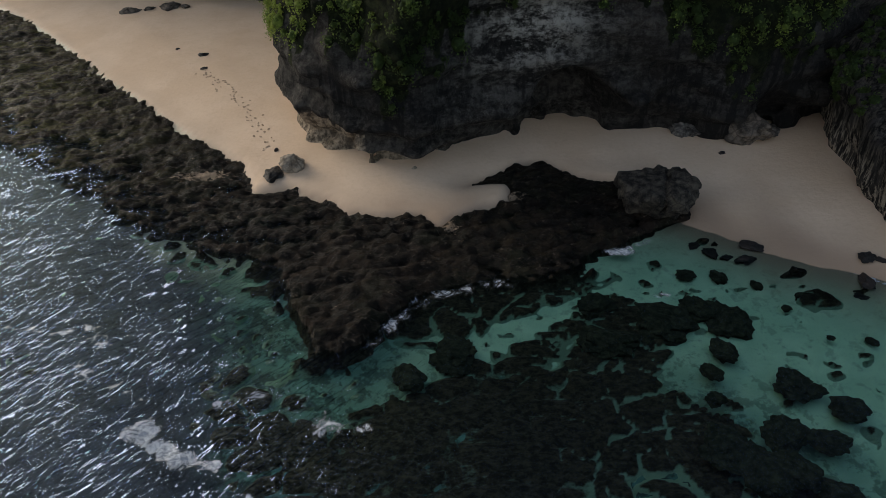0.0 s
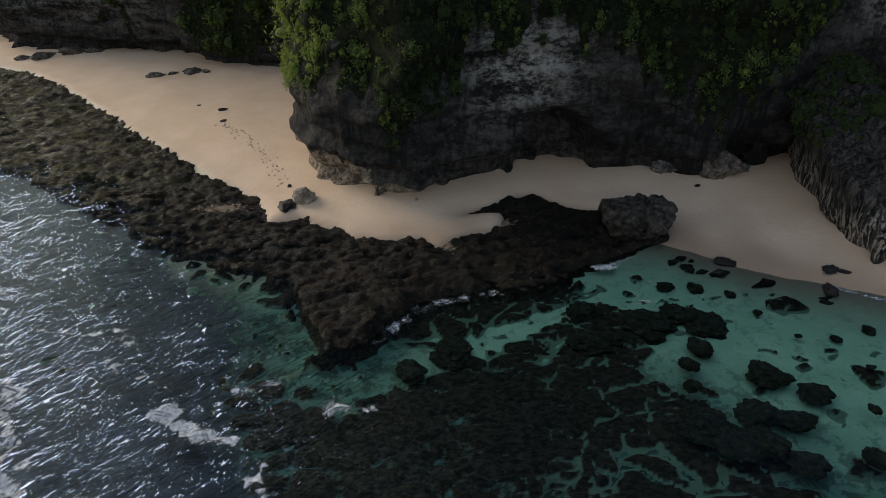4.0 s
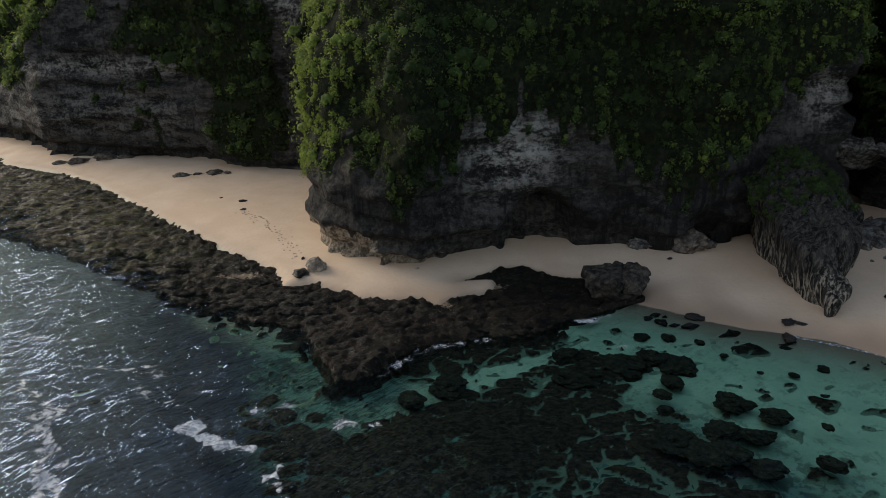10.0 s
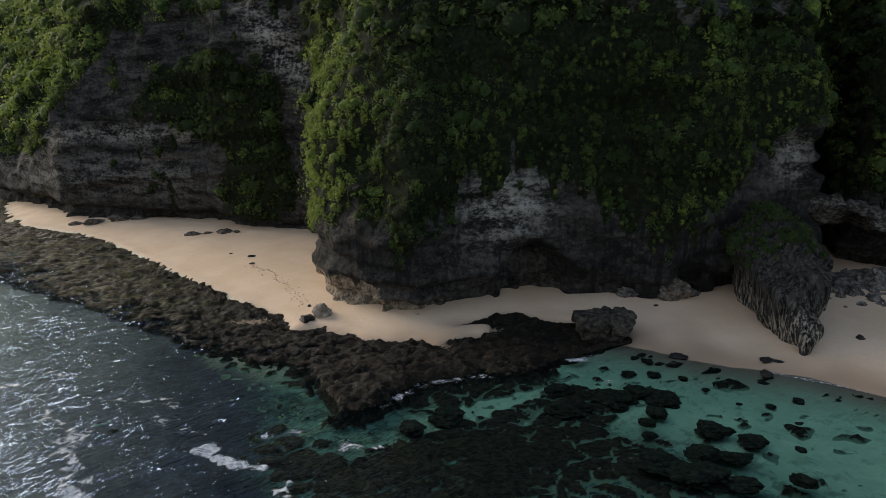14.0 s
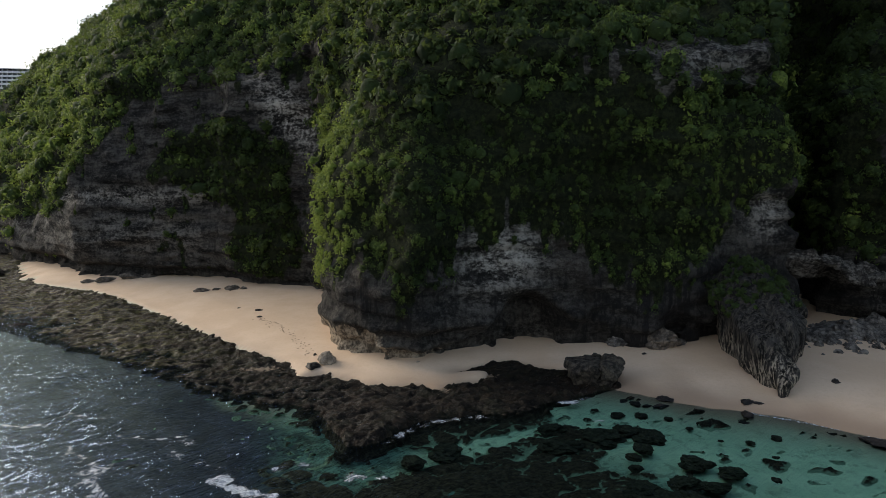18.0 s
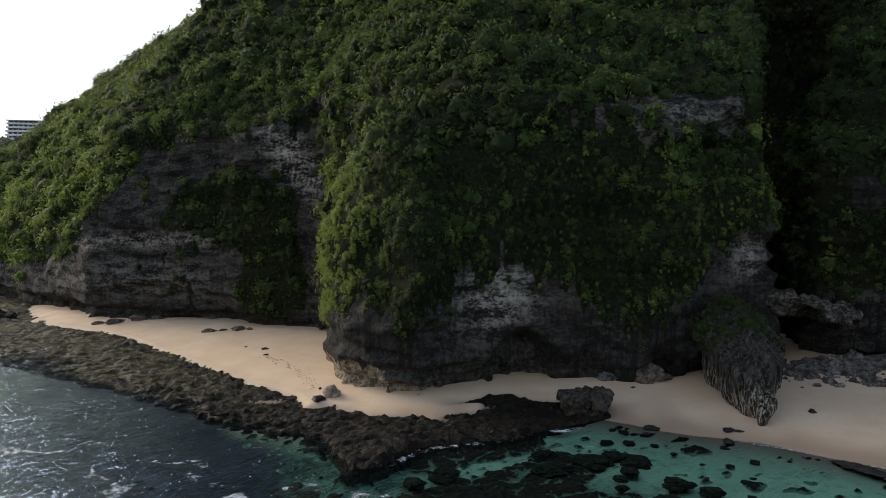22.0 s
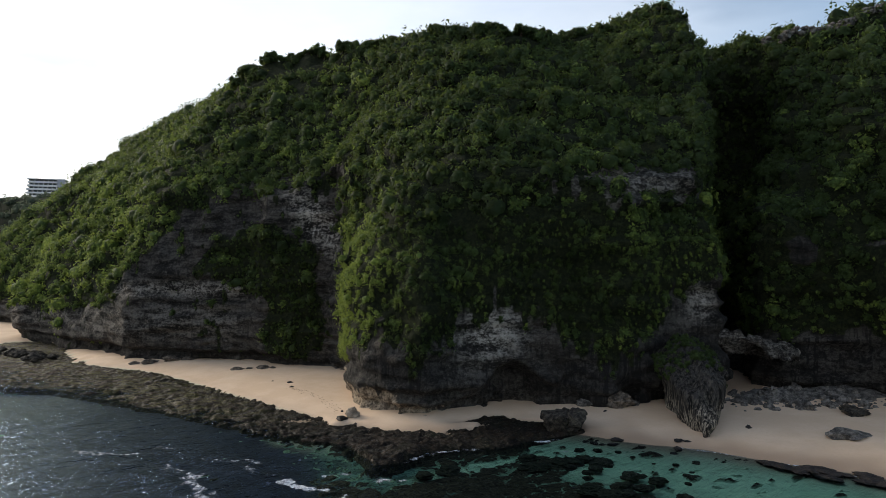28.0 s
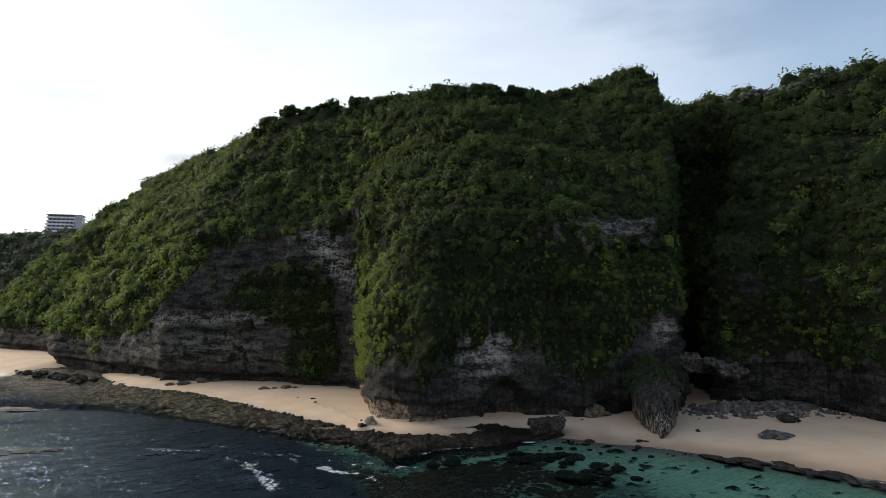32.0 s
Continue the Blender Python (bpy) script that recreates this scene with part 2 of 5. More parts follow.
def make_sand():
    m = Mat("sand")
    a, b, c = m.noise(0.12, 3), m.noise(2.2, 5, 0.6, (1, 1, 1)), m.noise(30, 3)
    dry = m.mix(m.ramp(a, 0.35, 0.65), (0.64, 0.465, 0.315), (0.70, 0.525, 0.37))
    dry = m.mix(m.math("MULTIPLY", m.ramp(b, 0.45, 0.8), 0.25), dry, (0.47, 0.335, 0.225))
    wet = (0.36, 0.255, 0.175)
    col = m.mix(m.attr("dry"), wet, dry)
    # Bed colours carry the water's green and its loss of light with depth.
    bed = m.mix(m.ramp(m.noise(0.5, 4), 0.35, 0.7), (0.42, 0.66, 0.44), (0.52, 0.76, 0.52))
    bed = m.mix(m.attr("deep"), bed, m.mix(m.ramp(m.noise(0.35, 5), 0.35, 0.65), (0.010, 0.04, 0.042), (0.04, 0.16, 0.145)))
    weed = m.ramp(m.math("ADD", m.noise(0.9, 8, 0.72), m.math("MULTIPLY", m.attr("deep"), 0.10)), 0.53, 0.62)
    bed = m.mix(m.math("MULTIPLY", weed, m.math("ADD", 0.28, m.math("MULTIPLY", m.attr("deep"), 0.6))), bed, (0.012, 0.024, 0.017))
    # The open water's navy is likewise put into the bed's colour.
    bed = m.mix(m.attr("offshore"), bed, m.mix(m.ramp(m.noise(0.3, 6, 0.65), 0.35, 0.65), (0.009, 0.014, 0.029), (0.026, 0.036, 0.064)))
    col = m.mix(m.math("MAXIMUM", m.attr("bed"), m.attr("offshore")), col, bed)
    m.set(col, m.mix(m.attr("dry"), (0.45, 0.45, 0.45), (0.95, 0.95, 0.95)), 0.25)
    m.bump(m.math("ADD", b, m.math("MULTIPLY", c, 0.12)), 0.35, 0.12)
    return m.m


def make_water():
    m = Mat("sea_water")
    m.n.remove(m.b)
    rip = m.math("ADD", m.noise(1.15, 2.5, 0.58, (0.30, 1.6, 1), 0.5, 44), m.math("MULTIPLY", m.noise(2.8, 1.5, 0.5, (0.36, 1.6, 1), 0.4, 52), 0.36))
    rip = m.math("MULTIPLY", rip, m.attr("chop"))
    bump = m.n.new("ShaderNodeBump")
    bump.inputs["Strength"].default_value = 1.0
    bump.inputs["Distance"].default_value = 0.8
    m.l.new(rip, bump.inputs["Height"])
    clear = m.n.new("ShaderNodeBsdfTransparent")
    clear.inputs["Color"].default_value = (0.85, 0.96, 0.93, 1)
    gloss = m.n.new("ShaderNodeBsdfGlossy")
    gloss.inputs["Roughness"].default_value = 0.10
    gloss.inputs["Color"].default_value = (0.255, 0.305, 0.45, 1)
    m.l.new(bump.outputs["Normal"], gloss.inputs["Normal"])
    fres = m.n.new("ShaderNodeFresnel")
    fres.inputs["IOR"].default_value = 1.33
    m.l.new(bump.outputs["Normal"], fres.inputs["Normal"])
    mix = m.n.new("ShaderNodeMixShader")
    m.l.new(fres.outputs["Fac"], mix.inputs[0])
    m.l.new(clear.outputs["BSDF"], mix.inputs[1])
    m.l.new(gloss.outputs["BSDF"], mix.inputs[2])
    foam = m.n.new("ShaderNodeBsdfDiffuse")
    froth = m.noise(2.6, 8, 0.72, distort=0.8)
    m.put(foam.inputs["Color"], m.mix(m.ramp(froth, 0.35, 0.62), (0.30, 0.34, 0.40), (0.86, 0.88, 0.90)))
    fb = m.n.new("ShaderNodeBump")
    fb.inputs["Distance"].default_value = 0.5
    m.l.new(froth, fb.inputs["Height"])
    m.l.new(fb.outputs["Normal"], foam.inputs["Normal"])
    lace = m.noise(0.62, 12, 0.80, distort=1.2)
    lace = m.math("ADD", lace, m.math("MULTIPLY", m.math("SUBTRACT", m.attr("foam"), 0.5), 0.72))
    fmask = m.ramp(lace, 0.50, 0.66)
    mix2 = m.n.new("ShaderNodeMixShader")
    m.l.new(fmask, mix2.inputs[0])
    m.l.new(mix.outputs["Shader"], mix2.inputs[1])
    m.l.new(foam.outputs["BSDF"], mix2.inputs[2])
    m.l.new(mix2.outputs["Shader"], m.out.inputs["Surface"])
    return m.m


def make_leaf(name, dark, light, yellow):
    m = Mat(name)
    rnd = m.geo.outputs["Random Per Island"]
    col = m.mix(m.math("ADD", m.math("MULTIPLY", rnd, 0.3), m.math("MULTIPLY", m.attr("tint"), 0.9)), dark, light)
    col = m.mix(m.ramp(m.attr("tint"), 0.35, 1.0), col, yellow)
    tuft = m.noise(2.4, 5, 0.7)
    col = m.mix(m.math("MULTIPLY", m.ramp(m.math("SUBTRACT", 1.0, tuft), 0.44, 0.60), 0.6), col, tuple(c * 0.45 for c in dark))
    m.set(col, 0.66, 0.16)
    m.bump(tuft, 0.8, 0.3)
    tl = m.n.new("ShaderNodeBsdfTranslucent")
    m.put(tl.inputs["Color"], m.mix(0.5, col, yellow))
    mix = m.n.new("ShaderNodeMixShader")
    mix.inputs[0].default_value = 0.32
    m.l.new(m.b.outputs["BSDF"], mix.inputs[1])
    m.l.new(tl.outputs["BSDF"], mix.inputs[2])
    m.l.new(mix.outputs["Shader"], m.out.inputs["Surface"])
    return m.m


def make_plain(name, colour, rough=0.7, metal=0.0, vary=0.12, scale=1.5):
    m = Mat(name)
    v = m.noise(scale, 5)
    m.set(m.mix(m.ramp(v, 0.3, 0.7), tuple(c * (1 - vary) for c in colour), tuple(min(1, c * (1 + vary)) for c in colour)), rough)
    m.b.inputs["Metallic"].default_value = metal
    return m.m


LIMESTONE, REEF, SAND, WATER = make_limestone(), make_reef(), make_sand(), make_water()
BOULDER = make_rock("weathered_boulder", (0.006, 0.0052, 0.0044), (0.092, 0.077, 0.058), 0, 1.5)
BROWN_ROCK = make_rock("brown_rock", (0.04, 0.033, 0.026), (0.20, 0.165, 0.13))
PALE_ROCK = make_rock("pale_rubble", (0.032, 0.029, 0.026), (0.23, 0.21, 0.185))
WET_ROCK = make_rock("wet_dark_rock", (0.006, 0.005, 0.0045), (0.03, 0.022, 0.017), 0.5)
HEAD = make_rock("weedy_coral", (0.017, 0.020, 0.012), (0.064, 0.066, 0.038), 0, 2.2)
TAN_ROCK = make_rock("tan_rock", (0.15, 0.12, 0.09), (0.40, 0.33, 0.25))
LEAF = make_leaf("shrub_leaf", (0.014, 0.026, 0.010), (0.112, 0.176, 0.046), (0.27, 0.34, 0.066))
# Leaf colours paled and greyed for distance: the haze is put into them.
LEAF_FAR_HAZED = make_leaf("hazed_far_leaf", (0.07, 0.09, 0.06), (0.12, 0.145, 0.095), (0.17, 0.20, 0.11))
BARK = make_plain("bark", (0.11, 0.085, 0.06), 0.9)


# ---------------------------------------------------------------- shared tools
def hash01(ix, iy, iz, seed):
    h = (ix.astype(np.int64) * 374761393 + iy.astype(np.int64) * 668265263 + iz.astype(np.int64) * 2147483647 + seed * 974711) & 0x7FFFFFFF
    h = ((h ^ (h >> 13)) * 1274126177) & 0x7FFFFFFF
    h = ((h ^ (h >> 16)) * 668265263) & 0x7FFFFFFF
    return ((h ^ (h >> 15)) & 0xFFFF).astype(np.float32) / 65535.0


def vnoise(x, y, z, seed=0):
    """Smooth value noise from -1 to 1."""
    x, y, z = np.broadcast_arrays(np.float32(x), np.float32(y), np.float32(z))
    fx, fy, fz = np.floor(x), np.floor(y), np.floor(z)
    u, v, w = x - fx, y - fy, z - fz
    u, v, w = u * u * (3 - 2 * u), v * v * (3 - 2 * v), w * w * (3 - 2 * w)
    out = 0
    for i in (0, 1):
        for j in (0, 1):
            for k in (0, 1):
                out = out + hash01(fx + i, fy + j, fz + k, seed) * (u if i else 1 - u) * (v if j else 1 - v) * (w if k else 1 - w)
    return out * 2 - 1


def fbm(x, y, z, seed=0, octaves=4, gain=0.5):
    out, amp, total = 0, 1.0, 0
    for o in range(octaves):
        c, s = math.cos(0.6 + 0.9 * o), math.sin(0.6 + 0.9 * o)
        out = out + amp * vnoise((c * x - s * y) * 2 ** o, (s * x + c * y) * 2 ** o, z * 2 ** o, seed + 31 * o)
        total += amp
        amp *= gain
    return out / total


def cells(x, y, seed):
    """Of scattered points, one to a unit cell: distances to the nearest two, and the nearest one's own random number."""
    fx, fy = np.floor(x), np.floor(y)
    one = np.full(x.shape, 9.0, np.float32)
    two, own = one.copy(), np.zeros(x.shape, np.float32)
    for i in (-1, 0, 1):
        for j in (-1, 0, 1):
            ax, ay = fx + i, fy + j
            d = np.hypot(x - ax - hash01(ax, ay, ax * 0, seed), y - ay - hash01(ax, ay, ax * 0, seed + 7))
            own = np.where(d < one, hash01(ax, ay, ax * 0, seed + 13), own)
            two = np.minimum(two, np.maximum(one, d))
            one = np.minimum(one, d)
    return one, two, own


def worley(x, y, seed):
    """Distance to the nearest of scattered points, one to a unit cell."""
    fx, fy = np.floor(x), np.floor(y)
    best = np.full(x.shape, 9.0, np.float32)
    for i in (-1, 0, 1):
        for j in (-1, 0, 1):
            cx_, cy_ = fx + i, fy + j
            jx = cx_ + hash01(cx_, cy_, cx_ * 0, seed)
            jy = cy_ + hash01(cx_, cy_, cx_ * 0, seed + 7)
            best = np.minimum(best, (x - jx) ** 2 + (y - jy) ** 2)
    return np.sqrt(best)


def smooth(a, b, x):
    t = np.clip((x - a) / (b - a), 0, 1)
    return t * t * (3 - 2 * t)


def gauss(x, c, w):
    return np.exp(-((x - c) / w) ** 2)


def inside_distance(x, y, poly):
    """Distance to a closed outline, positive inside."""
    best = np.full(x.shape, 1e9, np.float32)
    odd = np.zeros(x.shape, bool)
    n = len(poly)
    for i in range(n):
        (ax, ay), (bx, by) = poly[i], poly[(i + 1) % n]
        dx, dy = bx - ax, by - ay
        t = np.clip(((x - ax) * dx + (y - ay) * dy) / (dx * dx + dy * dy), 0, 1)
        best = np.minimum(best, (x - ax - t * dx) ** 2 + (y - ay - t * dy) ** 2)
        if ay != by:
            odd ^= ((ay > y) != (by > y)) & (x < ax + (y - ay) / (by - ay) * dx)
    return np.where(odd, 1, -1) * np.sqrt(best)


def mesh_from(name, verts, quads, attrs=None, soft=True):
    """A mesh from arrays of vertices and four-cornered faces, with vertex values."""
    me = bpy.data.meshes.new(name)
    verts, quads = np.asarray(verts, np.float32), np.asarray(quads, np.int32)
    k = quads.shape[1]
    me.vertices.add(len(verts))
    me.vertices.foreach_set("co", verts.ravel())
    me.loops.add(quads.size)
    me.loops.foreach_set("vertex_index", quads.ravel())
    me.polygons.add(len(quads))
    me.polygons.foreach_set("loop_start", np.arange(0, quads.size, k, dtype=np.int32))
    me.polygons.foreach_set("loop_total", np.full(len(quads), k, np.int32))
    me.polygons.foreach_set("use_smooth", np.full(len(quads), soft, bool))
    for key, values in (attrs or {}).items():
        me.attributes.new(key, "FLOAT", "POINT").data.foreach_set("value", np.asarray(values, np.float32))
    me.update(calc_edges=True)
    me.validate()
    return me


def surface_nets(xs, ys, zs, f):
    """The surface where f turns from rock (positive) to air, as vertices and quads."""
    ins = f > 0
    nx, ny, nz = f.shape
    count = np.zeros((nx - 1, ny - 1, nz - 1), np.int8)
    corners = [(i, j, k) for i in (0, 1) for j in (0, 1) for k in (0, 1)]
    for i, j, k in corners:
        count += ins[i:nx - 1 + i, j:ny - 1 + j, k:nz - 1 + k]
    act = (count > 0) & (count < 8)
    ci, cj, ck = np.nonzero(act)
    index = np.full(act.shape, -1, np.int64)
    index[ci, cj, ck] = np.arange(len(ci))
    total, hits = np.zeros((len(ci), 3), np.float32), np.zeros(len(ci), np.float32)
    for a in corners:
        for axis in range(3):
            if a[axis]:
                continue
            b = list(a)
            b[axis] = 1
            fa = f[ci + a[0], cj + a[1], ck + a[2]]
            fb = f[ci + b[0], cj + b[1], ck + b[2]]
            cross = (fa > 0) != (fb > 0)
            t = np.where(cross, fa / np.where(cross, fa - fb, 1), 0)
            p = [np.full(len(ci), float(c), np.float32) for c in a]
            p[axis] = t
            for q in range(3):
                total[:, q] += np.where(cross, p[q], 0)
            hits += cross
    local = total / hits[:, None]
    verts = np.empty_like(local)
    for q, (ax, cc) in enumerate(((xs, ci), (ys, cj), (zs, ck))):
        verts[:, q] = ax[cc] + local[:, q] * (ax[cc + 1] - ax[cc])
    quads = []
    for axis in range(3):
        lo = [slice(None)] * 3
        hi = [slice(None)] * 3
        lo[axis], hi[axis] = slice(0, -1), slice(1, None)
        flip = ins[tuple(lo)] != ins[tuple(hi)]
        e = np.nonzero(flip)
        u, v = [q for q in range(3) if q != axis]
        ok = (e[u] > 0) & (e[v] > 0) & (e[u] < f.shape[u] - 1) & (e[v] < f.shape[v] - 1)
        e = [c[ok] for c in e]
        up = ins[tuple(lo)][tuple(e)]
        ring = []
        for du, dv in ((-1, -1), (0, -1), (0, 0), (-1, 0)):
            c = list(e)
            c[u], c[v] = e[u] + du, e[v] + dv
            ring.append(index[tuple(c)])
        ring = np.stack(ring, 1)
        turn = up if axis != 1 else ~up
        quads.append(np.where(turn[:, None], ring, ring[:, ::-1]))
    return verts, np.concatenate(quads)


def stepped(*spans):
    """Grid lines: (from, to, step) spans in a row."""
    out = [spans[0][0]]
    for a, b, s in spans:
        n = max(1, round((b - a) / s))
        out += [a + (b - a) * (i + 1) / n for i in range(n)]
    return np.array(out, np.float32)


def sheet(xs, ys, height):
    """A grid of quads over xs and ys with height(x, y)."""
    gx, gy = np.meshgrid(xs, ys, indexing="ij")
    z = height(gx, gy)
    nx, ny = gx.shape
    i = np.arange(nx * ny).reshape(nx, ny)
    quads = np.stack([i[:-1, :-1], i[1:, :-1], i[1:, 1:], i[:-1, 1:]], -1).reshape(-1, 4)
    return np.stack([gx, gy, z], -1).reshape(-1, 3), quads, gx, gy, z


def placed(name, me, material, parent=None, label="", category="", group="", kind=""):
    ob = new(name, me)
    if material and not me.materials:
        me.materials.append(material)
    if parent:
        ob.parent = parent
    return tagged(ob, label, category, group, kind)


def part(name, bm, material, parent, label=""):
    me = bpy.data.meshes.new(name)
    bm.to_mesh(me)
    bm.free()
    return placed(name, me, material, parent, label)


def box(bm, x0, y0, z0, x1, y1, z1, bevel=0.0):
    made = bmesh.ops.create_cube(bm, size=1.0, matrix=Matrix.Translation(((x0 + x1) / 2, (y0 + y1) / 2, (z0 + z1) / 2))
                                 @ Matrix.Diagonal((x1 - x0, y1 - y0, z1 - z0, 1)))
    if bevel:
        edges = list({e for v in made["verts"] for e in v.link_edges})
        bmesh.ops.bevel(bm, geom=edges, offset=bevel, segments=1, affect="EDGES")
    return bm


# ---------------------------------------------------------------- plan
SHORE = [(-700, 720), (-420, 440), (-244, 270), (-173, 178), (-139.5, 150.6), (-110.8, 123.8), (-80, 101), (-60, 82), (-42, 63.3), (-28, 53.7),
         (-18, 48.2), (-8, 45.6), (2, 45.2), (10, 47.8), (18, 49.2), (22.6, 47.6), (26.6, 45.3), (28.7, 43.6), (32.4, 41.1), (35.2, 38.6), (39.6, 35.8),
         (46.7, 29.9), (52.6, 23.8), (57.6, 18.1), (61, 14.5), (85, 0), (130, -20), (400, -60), (3500, -300), (3500, 3500), (-3500, 3500)]
         
REEF_LINE = [(-144.5, 157.9), (-145.4, 175.3), (-137.4, 181), (-118, 166), (-109.9, 148.8), (-96.4, 128), (-88, 121.5), (-72.5, 113), (-62, 104), (-49.3, 90.1),
             (-42, 81.5), (-35.8, 75.2), (-30, 69), (-25.1, 64.2), (-21.8, 61.7), (-19.2, 59.1), (-17.6, 55.9), (-16.8, 53.7), (-13.8, 54), (-9.9, 52), (-7.7, 49.9),
             (-4.4, 48.9), (-1, 49.2), (0.4, 47.3), (1.9, 48.6), (4.6, 50.4), (6.7, 51.2), (7, 53.6), (5.1, 53.7), (2.9, 53.1), (4.8, 54.9), (7.2, 56.6), (10.8, 58),
             (13.6, 55.2), (15, 54.4), (17.7, 54), (20.5, 54.2), (23.4, 51.1), (23, 47.8), (18.5, 46.3), (15.9, 44.6), (13, 43.6), (12.1, 41.7), (8.3, 40.7), (4.2, 40.3),
             (1.1, 39.5), (-1.4, 38.6), (-3.3, 36.3), (-5.1, 33.8), (-6.8, 32.4), (-8.6, 32.8), (-9.9, 35.1), (-11.4, 38.6), (-13, 42.6), (-20.3, 45.6), (-28, 50),
             (-36, 56), (-49.6, 67), (-62, 76), (-82, 90), (-112, 100.3), (-140.7, 133.2)]
FACE = [(-420, 500), (-330, 395), (-219, 266), (-170.5, 232.7), (-151.1, 202.4), (-148.9, 188), (-139.7, 179.4), (-112.3, 153.8), (-98.1, 141),
        (-90.1, 133.6), (-82.2, 123.8), (-69.9, 119.9), (-45.5, 114.2), (-42.7, 108.7), (-24.8, 105.4), (-19.1, 97.6), (-18.3, 88), (-17.5, 76.5),
        (-16, 67.7), (-13.1, 60.3), (-9.4, 57.3), (-5.9, 54.2), (-2.4, 53.1), (1, 53.9), (4, 56.5), (8.9, 58.1), (15.7, 59.1), (23.4, 59.1),
        (31.1, 58.7), (36.8, 59.8), (42.4, 62.8), (48, 64.8), (52.3, 65.8), (54.4, 71.9), (62.4, 91.5), (69.8, 109.8), (73.2, 118.3), (74.6, 115.6),
        (71.7, 103.4), (67, 86.6), (63.5, 75), (67.3, 71), (73.7, 67.9), (80, 65.7), (82, 57.3), (82.7, 46.1), (87.8, 38.4), (105.2, 27.4),
        (139, 11.2), (230, -15), (420, -70), (900, 500), (-420, 900)]

FLANK = [(-420, 500), (-330, 395), (-219, 266), (-145.8, 184.8), (-112.3, 153.8), (-98.1, 141), (-82.1, 124.3), (-45.5, 115.6), (-28.7, 107.6),
         (-17.3, 84), (-11.6, 66.4), (-0, 45.4), (30, -20), (600, -20), (600, 900), (-420, 900)]


def ground_height(x, y):
    d = inside_distance(x, y, SHORE)
    d = d + 1.2 * vnoise(x / 9, y / 9, 0, 5)
    up = 2.4 * (1 - np.exp(-np.maximum(d, 0) / 13))
    down = -1.5 * (1 - np.exp(np.minimum(d, 0) / 9)) + 0.035 * np.minimum(d + 8, 0)
    z = np.where(d > 0, up, np.maximum(down, -7))
    edge = inside_distance(x, y, REEF_LINE)
    z = np.minimum(z, np.maximum(0.75 + 0.13 * np.maximum(-edge, 0), np.where(x > 22, 9, -9)))
    z = z - smooth(-0.4, 1.4, edge) * np.maximum(z + 0.35, 0)
    return z + 0.07 * fbm(x / 5, y / 5, 0, 8, 3) + 0.025 * vnoise(x * 0.9, y * 0.9, 0, 9)


def murk(x, y):
    """Where the seabed past the sandy lane is coloured dark, standing in for deep water."""
    lane_y = np.interp(x, [-20, -14, -8, -2, 4, 9, 14], [36, 33.5, 29.5, 30.4, 33.2, 36, 38])
    return smooth(0.0, 3.0, lane_y - y + 1.6 * vnoise(x / 3, y / 3, 0, 15)) * smooth(13, 3, x + 2.5 * vnoise(x / 4, y / 4, 0, 16))


